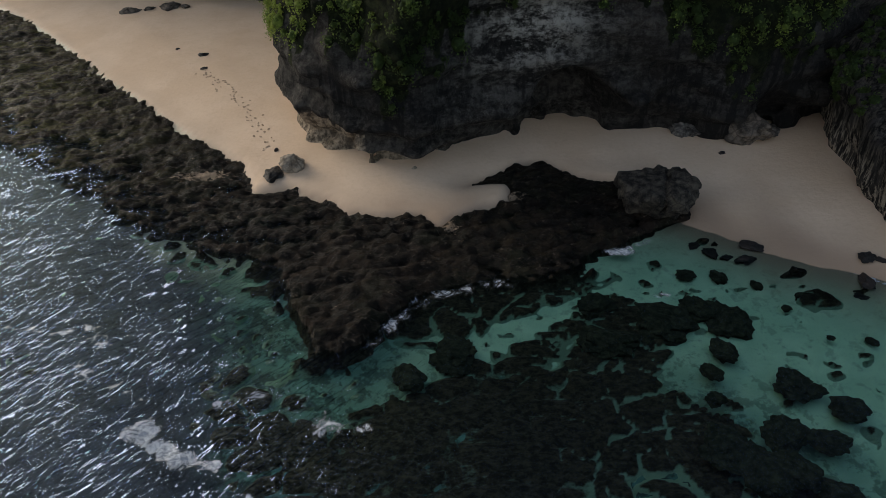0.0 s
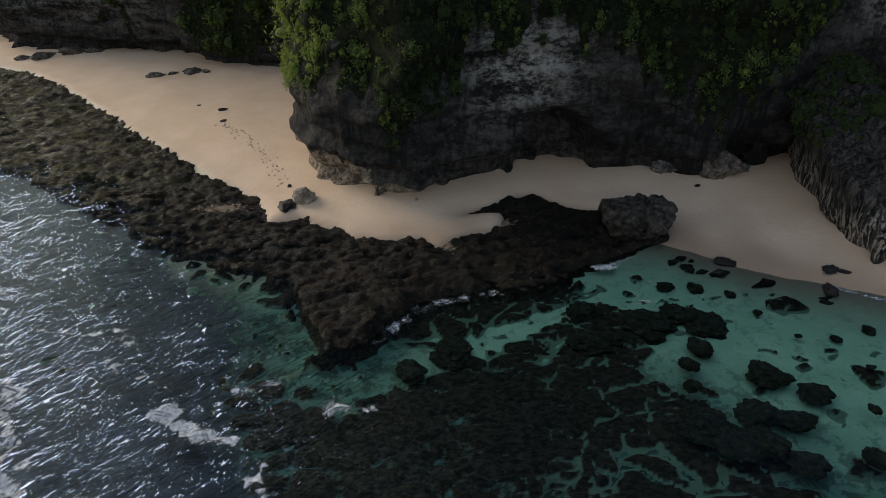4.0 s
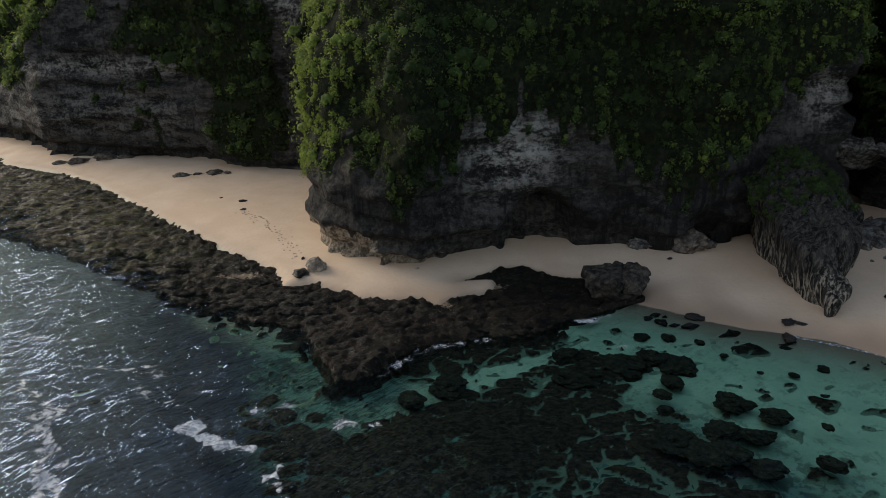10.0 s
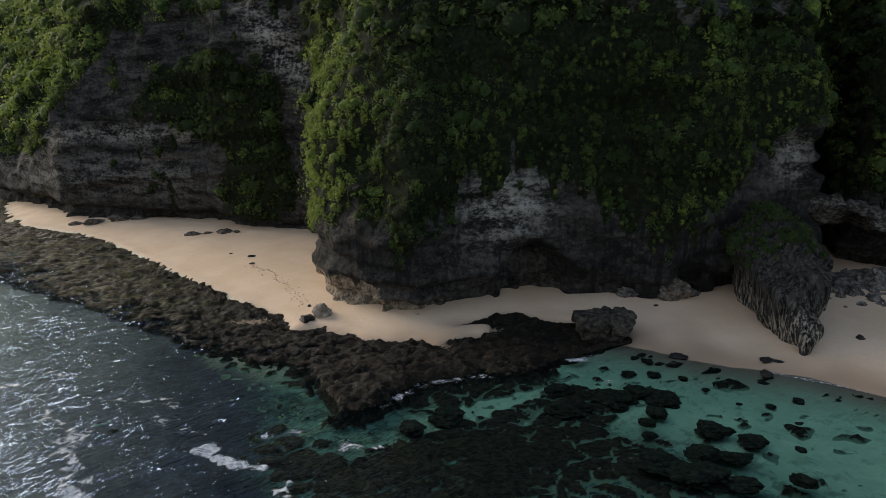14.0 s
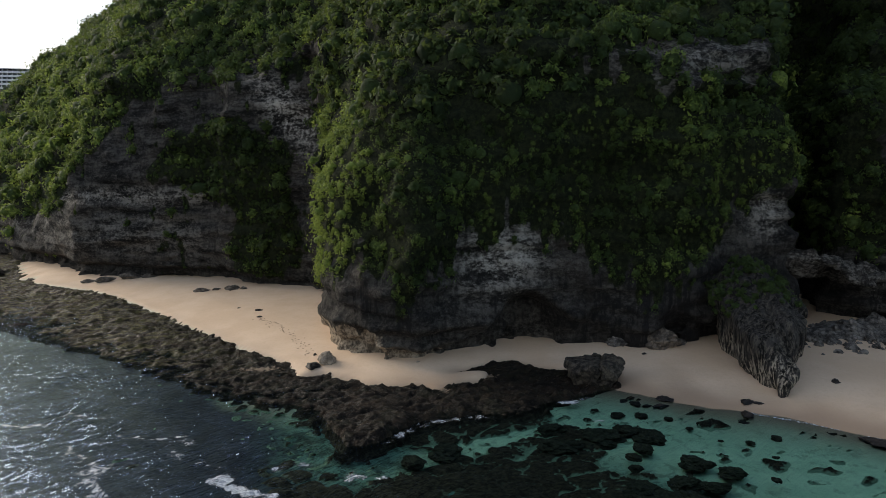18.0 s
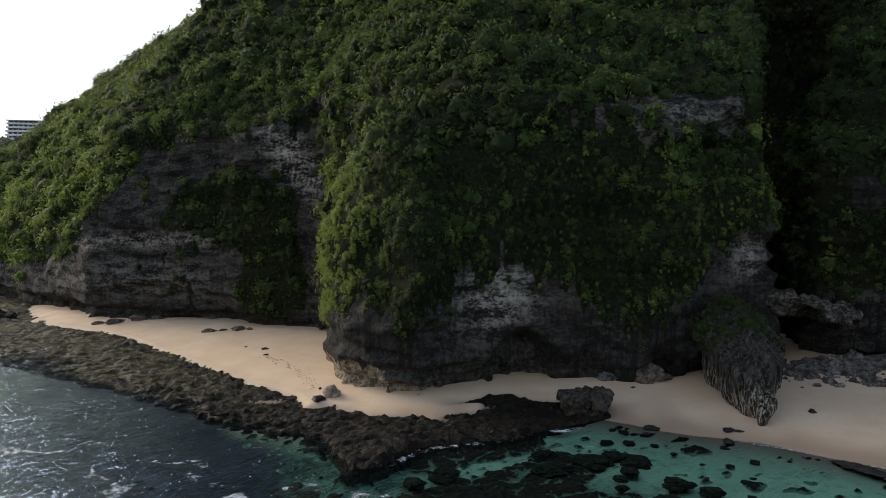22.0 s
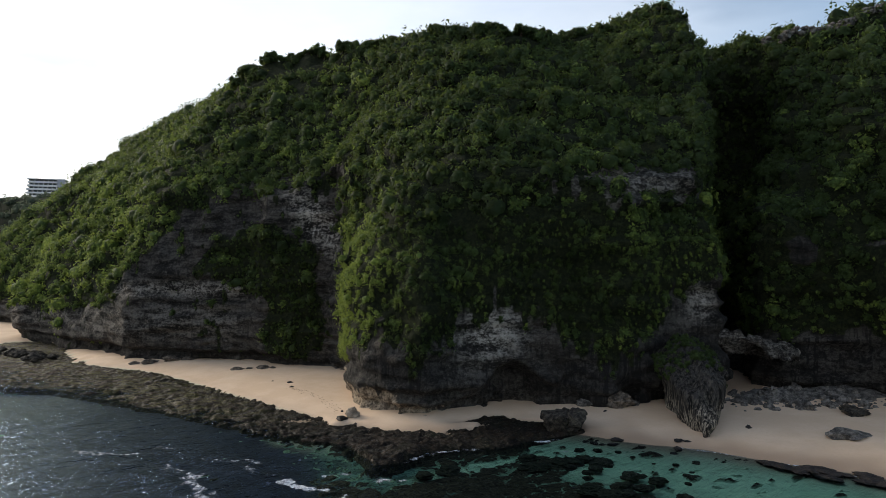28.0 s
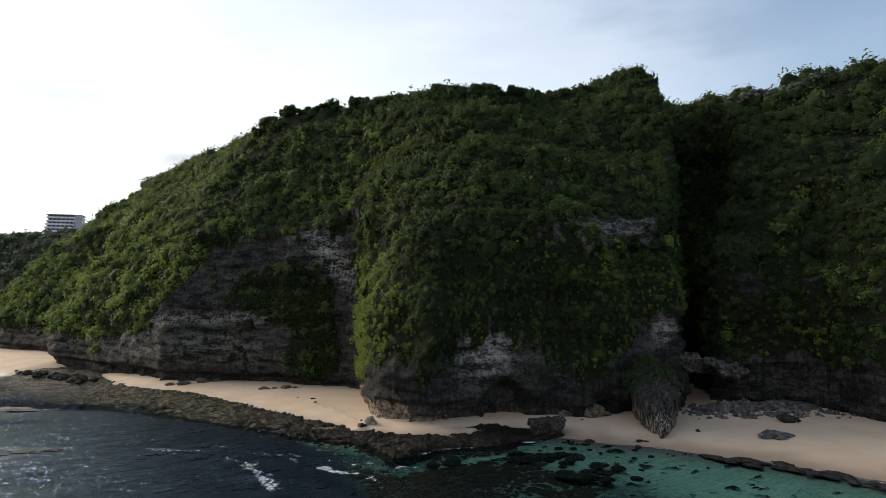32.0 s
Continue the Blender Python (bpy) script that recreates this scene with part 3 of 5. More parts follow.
def reef_cover(x, y):
    """How far a spot is covered by dark reef: positive on the reef."""
    edge = inside_distance(x, y, REEF_LINE)
    n = fbm(x / 4.2, y / 3.4, 0, 21, 4, 0.62)
    wide = np.where(x < -20, 1.9, 1.15)
    pocket = 1.5 * gauss(x, 9.8, 1.5) * gauss(y, 51.6, 0.7) + 1.2 * gauss(x, 1.6, 0.5) * gauss(y, 46.2, 0.9) + 1.1 * gauss(x, -14.6, 1.0) * gauss(y, 52.4, 0.5)
    shelf = np.clip(edge / wide, -1.6, 1.2) + 0.62 * n + 0.3 * (0.45 - worley(x / 2.1, y / 1.5, 30)) + 0.38 * fbm(x / 1.5, y / 1.1, 0, 37, 3, 0.6) - pocket
    wx = x + 1.7 * fbm(x / 3.6, y / 3.2, 0, 24, 3, 0.5)
    wy = y + 1.4 * fbm(x / 3.6, y / 3.2, 0, 25, 3, 0.5)
    one, two, own = cells(wx / 3.1, wy / 2.3, 27)
    near1, near2, _ = cells(wx / 1.7, wy / 1.35, 29)
    split = smooth(0.0, 0.35, fbm(x / 6, y / 5, 0, 36, 2))
    small, _, mine = cells(wx / 1.15, wy / 0.95, 28)
    sand_x = np.interp(y, [14, 20, 23, 26, 30, 34, 38, 42, 46], [20.5, 20.5, 21.6, 21.0, 17.8, 17.2, 16.2, 14.5, 13])
    bed = smooth(-1.6, 1.2, x - sand_x + 1.6 * vnoise(x / 3.5, y / 3.5, 0, 33))
    lane = gauss(y, np.interp(x, [-20, -14, -8, -2, 4, 9, 14], [38, 35.8, 30.6, 31.6, 34.4, 37.2, 39.2]), np.interp(x, [-18, -12, 0, 6, 12], [4.2, 3.4, 1.5, 1.0, 0.6])) * smooth(-22, -15, x)
    gap = 0.06 + 0.55 * lane + 0.22 * fbm(x / 4.5, y / 3.5, 0, 22, 3) + 0.10 * vnoise(x / 11, y / 11, 0, 34)
    fine = fbm(x / 1.1, y / 0.9, 0, 32, 3, 0.6)
    slabs = 1.6 * (np.minimum(two - one, near2 - near1 + 0.5 * (1 - split)) - gap) + 0.22 * fine - 0.9 * bed - 0.5 * lane
    round_heads = 1.3 * (0.30 * mine + 0.02 - small) + 0.10 * fine - np.where(mine > 0.62 - 0.18 * lane, 0, 1.5)
    some = bed * smooth(26, 21, x) * smooth(30, 26, y) * smooth(0.30, 0.55, own)
    round_heads = round_heads - 1.2 * (1 - np.maximum(lane, some))
    heads = np.maximum(slabs, round_heads) - 1.5 * smooth(-16, -22, x + 0.4 * (y - 36))
    low = np.where((edge < 1) & (inside_distance(x, y, SHORE) < -0.8), np.clip(heads, -1, 0.55), -1)
    return np.maximum(shelf, low), edge


gxs = stepped((-3000, -600, 300), (-600, -200, 25), (-200, -110, 3), (-110, 62, 0.7), (62, 100, 1.2), (100, 300, 10), (300, 3000, 300))
gys = stepped((-3000, -300, 300), (-300, 0, 20), (0, 14, 3), (14, 125, 0.7), (125, 300, 5), (300, 600, 25), (600, 3000, 300))
v, q, gx, gy, gz = sheet(gxs, gys, ground_height)
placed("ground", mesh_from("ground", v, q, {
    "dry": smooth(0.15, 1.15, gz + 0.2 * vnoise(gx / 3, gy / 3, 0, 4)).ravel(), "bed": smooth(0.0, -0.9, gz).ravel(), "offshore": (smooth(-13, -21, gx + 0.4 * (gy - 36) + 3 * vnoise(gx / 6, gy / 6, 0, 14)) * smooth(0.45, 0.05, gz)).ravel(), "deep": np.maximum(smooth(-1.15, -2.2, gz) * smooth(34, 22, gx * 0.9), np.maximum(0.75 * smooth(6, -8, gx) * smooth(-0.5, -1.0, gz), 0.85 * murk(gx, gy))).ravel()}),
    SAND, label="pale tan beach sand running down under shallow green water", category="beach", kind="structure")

rxs, rys = stepped((-172, -110, 1.0), (-110, -46, 0.5), (-46, 34, 0.27), (34, 62, 0.6)), stepped((8, 16, 0.5), (16, 62, 0.27), (62, 110, 0.5), (110, 178, 0.8))


def reef_height(x, y):
    cover, edge = reef_cover(x, y)
    g = ground_height(x, y)
    lumps = 1.0 * fbm(x / 1.7, y / 1.2, 0, 23, 4, 0.78) + 0.75 * (0.5 - worley(x / 1.5, y / 1.05, 29)) + 0.35 * (0.5 - worley(x / 0.7, y / 0.6, 38))
    lanes = 1.6 * (np.abs(vnoise((x + y * 0.25) / 5.5, (y - x * 0.25) / 1.1, 0, 26)) - 0.35)
    plate = 0.12 + 0.032 * np.clip(inside_distance(x, y, SHORE), -8, 18)
    on = smooth(-0.3, 0.25, cover)
    shelf = (g - 0.4) * (1 - on) + (plate + 0.6 * lumps + 0.28 * lanes * smooth(0.3, 1.0, cover)) * on
    heads = g + 0.12 + np.clip(cover * 1.6, -0.6, 0.45) * 0.45 + 0.10 * lumps * on
    z = np.where(edge > -1, shelf, heads)
    nose = gauss(x, -6, 6) * gauss(y, 38, 6)
    z = z + np.where(edge > 0, 1.0 * nose + 0.5 * gauss(x, 4, 14) * gauss(y, 45, 4) + 0.55 * gauss(x, 10, 4) * gauss(y, 55, 3), 0)
    return np.where(cover > -0.7, z, g - 0.8)


v, q, gx, gy, gz = sheet(rxs, rys, reef_height)
low = (gz < ground_height(gx, gy) - 0.35).ravel()
q = q[~low[q].all(axis=1)]
rc, re = reef_cover(gx, gy)
silt = (smooth(0.20, -0.10, rc) * smooth(-0.15, -0.5, gz) * smooth(-0.5, -1.5, re) * (1 - 0.6 * murk(gx, gy))).ravel()
sandy = (0.8 * gauss(gx, -23, 2.6) * gauss(gy, 56.8, 0.8) + 0.7 * gauss(gx, -14.5, 2.2) * gauss(gy, 54.5, 0.8) + 0.55 * gauss(gx, 1.4, 1.0) * gauss(gy, 46.8, 1.2) + 0.6 * gauss(gx, 6.7, 2.4) * gauss(gy, 51.6, 0.8)).ravel()
olive = (smooth(-16, -46, gx) * smooth(26, 9, re) * smooth(-8, 3, re) + 0.10 * gauss(gx, 8, 10)).ravel()
reef_values = {"olive": olive, "under": smooth(0.0, -0.45, gz).ravel(), "silt": silt, "sandy": sandy}
root = list(range(len(v)))


def root_of(i):
    while root[i] != i:
        root[i] = root[root[i]]
        i = root[i]
    return i


for a, b, c, d in q.tolist():
    top = root_of(a)
    for e in (b, c, d):
        root[root_of(e)] = top
patch = np.array([root_of(i) for i in q[:, 0].tolist()])
patches, size = np.unique(patch, return_counts=True)
for p, n in zip(patches.tolist(), size.tolist()):
    if n < 14 and n < size.max():
        continue
    keep, inv = np.unique(q[patch == p], return_inverse=True)
    corners, values = v[keep], {key: val[keep] for key, val in reef_values.items()}
    if n == size.max():
        placed("reef_flat", mesh_from("reef_flat", corners, inv.reshape(-1, 4), values), REEF,
                      label="dark brown algae-covered reef rock with olive weed along the beach", category="reef", kind="structure")
        continue
    foot = np.array([*corners[:, :2].mean(0), corners[:, 2].min()])
    head = placed("coral_patch", mesh_from("coral_patch", corners - foot, inv.reshape(-1, 4), values), REEF,
                  label="dark weedy coral patch lying on the pale seabed" if n < 160 else "broad dark weedy coral slab on the seabed", category="coral", group="coral patches in the shallows")
    head.matrix_world = pose(*foot)

wxs = stepped((-3000, -600, 300), (-600, -200, 25), (-200, -80, 1.6), (-80, -50, 0.6), (-50, -2, 0.32), (-2, 66, 0.6), (66, 150, 4), (150, 3000, 300))
wys = stepped((-3000, -300, 300), (-300, -20, 20), (-20, 14, 3), (14, 62, 0.32), (62, 110, 0.7), (110, 300, 5), (300, 600, 25), (600, 3000, 300))


def wave_height(x, y):
    open_sea = smooth(2, -18, x + 0.15 * (y - 40)) * 0.85 + 0.16
    far = smooth(0, 300, np.abs(x) + np.abs(y))
    warp = 3.0 * vnoise(x / 17, y / 17, 0, 41)
    roll = np.sin((x * 0.75 + y * 0.66 + warp) / 1.5) * 0.07 + np.sin((x * 0.9 + y * 0.3 + warp * 1.5) / 3.4) * 0.13
    u, w = 0.8 * x + 0.6 * y, -0.6 * x + 0.8 * y
    bend = 0.8 * vnoise(x / 4, y / 4, 0, 46)
    chop = (1 - 2.2 * np.abs(fbm(u / 3.2, (w + bend) / 1.25, 0, 43, 4, 0.62))) * 0.20 + 0.22 * vnoise(u / 5.5, w / 2.4, 0, 47)
    return (roll + chop) * open_sea * (1 - far) * smooth(-100, -72, x)


v, q, gx, gy, gz = sheet(wxs, wys, wave_height)
cover, edge = reef_cover(gx, gy)
rim = gauss(edge, -0.6, 1.5) * (smooth(-14, 0, gx) * 0.22 + 0.33) * smooth(-0.1, 0.6, vnoise(gx / 4, gy / 4, 0, 45)) * smooth(-45, -35, gx)
surf = 0
wx, wy = gx + 3.2 * fbm(gx / 3.4, gy / 3.4, 0, 48, 4, 0.65), gy + 2.6 * fbm(gx / 3.4, gy / 3.4, 0, 49, 4, 0.65)
for x0, y0, x1, y1, wide, amp in ((-28, 34.3, -22.9, 30.9, 1.5, 0.5), (-22.9, 30.9, -18.5, 26.6, 1.1, 0.5), (-18.5, 26.4, -14.6, 24.2, 1.3, 0.8), (-11.5, 21, -9.5, 19, 0.8, 0.7),
                                  (-37, 33.6, -30.6, 29, 1.6, 0.55), (-31, 28.6, -26, 21, 1.8, 0.62), (-26, 21, -22.5, 12, 2.0, 0.68), (-51, 40.6, -41, 38.4, 1.0, 0.6), (-41.6, 41.9, -35.3, 40.7, 0.8, 0.6),
                                  (-30.2, 36.2, -22.6, 33.4, 0.8, 0.62), (-14.7, 28.4, -10.7, 29, 0.9, 0.55), (-7, 26.2, -3.8, 25.4, 0.9, 0.6), (-9.6, 40, -7.3, 35.3, 0.5, 0.45), (-26, 42.6, -20, 37, 0.5, 0.42), (-60, 44, -50, 41, 0.8, 0.45)):
    dx, dy = x1 - x0, y1 - y0
    t = np.clip(((wx - x0) * dx + (wy - y0) * dy) / (dx * dx + dy * dy), 0, 1)
    off = np.hypot(wx - x0 - t * dx, wy - y0 - t * dy)
    surf = np.maximum(surf, amp * np.exp(-(off / wide) ** 2))
beach_d = inside_distance(gx, gy, SHORE)
lap = gauss(beach_d, 0.1, 0.5) * smooth(25, 30, gx) * 0.72
splash = 0.8 * gauss(gx, 15.6, 2.0) * gauss(gy, 43.4, 0.8) + 0.62 * gauss(gx, 17.5, 1.6) * gauss(gy, 37.9, 0.6)
placed("sea", mesh_from("sea", v, q, {"foam": np.maximum.reduce([rim, surf + 0 * rim, lap, splash]).ravel(), "chop": (0.22 + 0.78 * smooth(5, -13, gx)).ravel()}), WATER,
       label="dark rippled sea turning to clear green shallows with white foam", category="water", kind="structure")


# ---------------------------------------------------------------- cliffs
def station(x):
    """Length along the face, which runs on past the gully."""
    return x + 0.0008 * np.maximum(x, 0) ** 2


def foot_recess(x, y):
    """How deep the undercut at the cliff's foot goes, and how high it reaches."""
    x = station(x)
    deep = 0.7 + 1.7 * gauss(x, -4.5, 5.0) + (6.2 * gauss(x, 13.2, 6.2) + 1.3 * gauss(x, 24.5, 3.6) + 1.4 * gauss(x, 35.5, 3.8)) * smooth(75, 68, y) + 2.0 * smooth(-26, -32, x)
    high = 3.5 + 1.3 * smooth(6, 12, x) * smooth(46, 38, x) + 5.0 * gauss(x, 13.6, 5.4) + 3.2 * gauss(x, 25.5, 4) + 2.6 * gauss(x, 34.5, 4) + 1.6 * smooth(-26, -32, x)
    return deep, high


def cliff_top(x, y):
    """Height at which the steep face gives way to the slope."""
    x = station(x)
    h = np.interp(x, [-260, -146, -113, -95, -83, -73, -52, -40, -24, -20, -16, -5, 5, 12, 24, 56, 62, 68, 76, 90, 200],
                  [15, 16, 12, 13, 22, 32, 43, 47, 48, 30, 12, 14, 22, 32, 44, 47, 50, 50, 30, 24, 25])
    return np.minimum(h + np.where((x > -23) & (x < 24), np.maximum(y - 60, 0) * 0.9, 0), 50)


def crown_height(x, y):
    z = np.interp(x, [-60, -46, -20, 5, 22, 40, 52, 58, 64, 68, 72], [94, 96.5, 95, 95, 91, 92, 94, 97.5, 97.5, 91, 84]) + 1.5 * vnoise(x / 9, y / 14, 0, 61)
    return np.where(x > 74, np.interp(x, [74, 86, 108, 140], [84, 90, 92.5, 94]) + 1.5 * vnoise(x / 9, y / 12, 0, 62), z)


cxs = stepped((-262, -112, 2.0), (-112, -22, 0.75), (-22, 46, 0.5), (46, 98, 0.75), (98, 200, 2.2))
cys = stepped((8, 46, 2.5), (46, 68, 0.5), (68, 126, 0.75), (126, 300, 2.4))
czs = stepped((-2, 24, 0.5), (24, 52, 0.75), (52, 104, 1.0), (104, 112, 1.6))
px_, py_ = np.meshgrid(cxs, cys, indexing="ij")
plan_d = inside_distance(px_, py_, FACE).astype(np.float32)
top_h, crown_z = cliff_top(px_, py_).astype(np.float32), crown_height(px_, py_).astype(np.float32)
deep, high = foot_recess(px_, py_)
flank_d = inside_distance(px_, py_, FLANK).astype(np.float32)
set_back = np.interp(px_, [-150, -100], [0.6, 0.38]).astype(np.float32)
flank_cot = np.interp(px_, [-300, -150, -75, -40, 0], [1.4, 1.06, 1.04, 0.94, 0.8]).astype(np.float32)
front_y = np.interp(station(px_), [-300, -60, -25, -15, 0, 12, 25, 55, 70, 85, 95, 140, 230], [-200, 40, 85, 83, 73, 68, 66, 71, 70, 62, 44, 22, -8])
beyond = station(px_) > 66 + 0.2 * (py_ - 80)
front_z = (np.where(beyond, 34, 46) + np.where(beyond, 0.66, np.interp(px_, [38, 50, 62], [0.72, 0.84, 0.98])) * (py_ - front_y)).astype(np.float32)
lean = np.interp(station(px_), [45, 55, 85, 95], [0.07, 0.025, 0.025, 0.07]).astype(np.float32)
field = np.empty((len(cxs), len(cys), len(czs)), np.float32)
for k, z in enumerate(czs):
    low = np.where((px_ > -13) & (px_ < 3), 0.55 + 0.45 * smooth(1.5, 2.3, z), 1.0)
    back = deep * (1 - smooth(0.75, 1.02, z / high)) * low + lean * max(z - 6, 0)
    back = back + set_back * np.maximum(np.minimum(z, 50) - top_h, 0)
    rock = np.minimum(0.75 * (plan_d - back), crown_z - z)
    if z > 44:
        rock = np.minimum(rock, 0.75 * (flank_d - 4 - (set_back - 0.04) * np.maximum(50 - top_h, 0) - flank_cot * (z - 50)))
    field[:, :, k] = np.minimum(rock, (front_z - z) * 0.65)
near = np.nonzero(np.abs(field) < 4.5)
nx_, ny_, nz_ = cxs[near[0]], cys[near[1]], czs[near[2]]
steep = smooth(0, -4, nz_ - top_h[near[0], near[1]])
bulge = 2.2 * fbm(nx_ / 17, ny_ / 17, nz_ / 13, 71, 2)
block = (1.0 + 1.5 * (1 - steep)) * fbm(nx_ / 5.2, ny_ / 5.2, nz_ / 4.2, 72, 3, 0.6)
ledge = 0.75 * vnoise(nx_ / 14, ny_ / 14, nz_ / 1.5, 73) + 0.4 * vnoise(nx_ / 6, ny_ / 6, nz_ / 0.9, 74)
flute = 0.9 * vnoise(nx_ / 1.5, ny_ / 1.5, nz_ / 9, 75) * smooth(9, 3, nz_) + 0.32 * fbm(nx_ / 1.2, ny_ / 1.2, nz_ / 1.0, 76, 2)
field[near] += bulge + block + steep * (ledge + flute)
cliff_v, cliff_q = surface_nets(cxs, cys, czs, field)
del field


def bare_rock(x, y, z):
    """Where the steep rock shows: 1 bare, 0 overgrown."""
    n = 4.0 * fbm(x / 4, y / 4, z / 6, 81, 4, 0.68)
    right = np.interp(x, [-20, -15.5, -13, -9, -6, -3, 1, 4, 9, 14, 19, 24, 28, 33, 37, 42, 46, 52], [6, 10.5, 11, 16, 11, 9, 12, 16.5, 20, 18, 15.5, 12.5, 10.5, 9, 13, 17, 21, 22])
    hang = 3.5 * vnoise(x / 1.3, y / 1.3, 0, 87) + 2.0 * vnoise(x / 0.6, y / 0.6, 0, 88)
    right = np.where(y > 72, np.where(x < 0, 8, 30), right + hang)
    b = smooth(1.5, -1.5, z - right + n)
    patch = np.maximum(gauss(x, 40, 17) * gauss(z, 41.5, 5.5), gauss(x, 49, 4) * gauss(z, 20, 5)) * smooth(90, 78, y)
    b = np.maximum(b, 0.9 * smooth(0.42, 0.66, patch + 0.17 * n + 0.35 * (vnoise(x / 1.8, y / 1.8, z / 2.6, 90) - 0.2)))
    left = np.interp(x, [-230, -146, -113, -94, -83, -75, -66, -56, -44, -34, -24], [12, 13, 13, 15, 24, 31, 41, 46, 50, 51, 52])
    bl = smooth(2, -2, z - left + n)
    rag = fbm(x / 3.0, y / 3.0, z / 5, 86, 4, 0.68)
    arch = np.sqrt(((x + 43.5) / 17) ** 2 + ((z - 24) / 12.5) ** 2)
    patch2 = np.maximum(smooth(1.3, 0.7, arch) * smooth(17, 25, z + 0.28 * (x + 48)), 0.9 * smooth(1.5, 0.5, np.hypot((x + 33) / 9.5, (z - 13) / 10)))
    vines = vnoise(x / 1.6, y / 1.6, z / 9, 89) + 0.4 * rag
    scar = smooth(0.35, 0.6, gauss(x, -28, 6.5) * gauss(z + 0.75 * (x + 28), 37, 6) + 0.25 * rag)
    bl = bl * (1 - smooth(0.40, 0.66, patch2 + 0.75 * rag)) * (1 - 0.8 * smooth(0.52, 0.8, vines + 0.25 * smooth(22, 40, z)))
    bl = np.maximum(bl, scar)
    b = np.where((x < -21.0) & (y > 96), bl, b)
    rr = np.maximum(smooth(2, -2, z - 13 + n), smooth(0.62, 0.85, vnoise(x / 7, y / 7, z / 3, 83) + 0.1 * n) * smooth(45, 30, z))
    return np.where(x > 57, rr, b)


cx, cy, cz = cliff_v.T
bare = bare_rock(cx, cy, cz)
pale = np.maximum.reduce([gauss(cx, 9.5, 6.0) * gauss(cz, 14.5 + 0.1 * (cx - 9), 5.0) * smooth(75, 68, cy), 1.2 * gauss(cx, -28, 7.0) * gauss(cz + 0.75 * (cx + 28), 37, 5.5) * (cy > 92),
                          0.45 * gauss(cx, 39, 15) * gauss(cz, 41, 5), 0.55 * gauss(cz, 20.5, 2.2) * smooth(-40, -52, cx), 0.28 * gauss(cz, 12, 6) * smooth(-40, -55, cx), 0.7 * gauss(cx, 49, 4) * gauss(cz, 20, 4),
                          0.25 * smooth(58, 66, cx) * smooth(20, 10, cz), 0.30 * gauss(cx, 26, 4) * gauss(cz, 9, 4), 0.10 + 0 * cx])
tan = smooth(6.0, 3.6, cz + 1.2 * vnoise(cx / 1.4, cy / 1.4, cz / 4, 84)) * smooth(-3, -8, cx) * smooth(-23, -20, cx) * smooth(100, 80, cy)
tan = np.maximum(tan, 0.75 * smooth(2.9, 2.2, cz) * smooth(3, 0, cx) * smooth(-12, -9, cx) * smooth(60, 58, cy))
# Mask for dark rock: staining plus painted shade in cave, undercuts and gully.
algae_shade = np.maximum.reduce([smooth(17, 24, cx + 3 * vnoise(cx / 6, cy / 6, cz / 5, 85)) * smooth(16, 11, cz), 0.9 * smooth(6, 10, cx) * smooth(66, 61, cy) * smooth(9.5, 6.5, cz),
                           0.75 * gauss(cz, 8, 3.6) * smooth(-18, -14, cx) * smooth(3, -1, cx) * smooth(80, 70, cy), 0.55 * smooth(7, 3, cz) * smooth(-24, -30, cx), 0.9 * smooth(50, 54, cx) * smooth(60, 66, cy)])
layered = np.maximum(smooth(-19, -24, cx), 0.3 + 0.25 * smooth(25, 45, cx))
placed("cliff", mesh_from("cliff", cliff_v, cliff_q, {"veg": 1 - bare, "pale": pale, "tan": tan, "algae_shade": algae_shade, "layered": layered}), LIMESTONE,
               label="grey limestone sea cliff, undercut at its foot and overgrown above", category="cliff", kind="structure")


# ---------------------------------------------------------------- plants
def ball_grid():
    bm = bmesh.new()
    bmesh.ops.create_icosphere(bm, subdivisions=2, radius=1.0)
    v = np.array([x.co[:] for x in bm.verts], np.float32)
    f = np.array([[x.index for x in t.verts] for t in bm.faces])
    bm.free()
    return v, f


BALL_V, BALL_F = ball_grid()


def lobed(d, phase):
    """Swelling of a bush in direction d, so that no two are alike and none is round."""
    return 1 + 0.13 * np.sin(d[:, :, :1] * 4 + phase[:, None, :1]) * np.sin(d[:, :, 2:] * 4 + phase[:, None, 1:2]) + 0.05 * np.sin(d[:, :, 1:2] * 6 + phase[:, None, 2:])


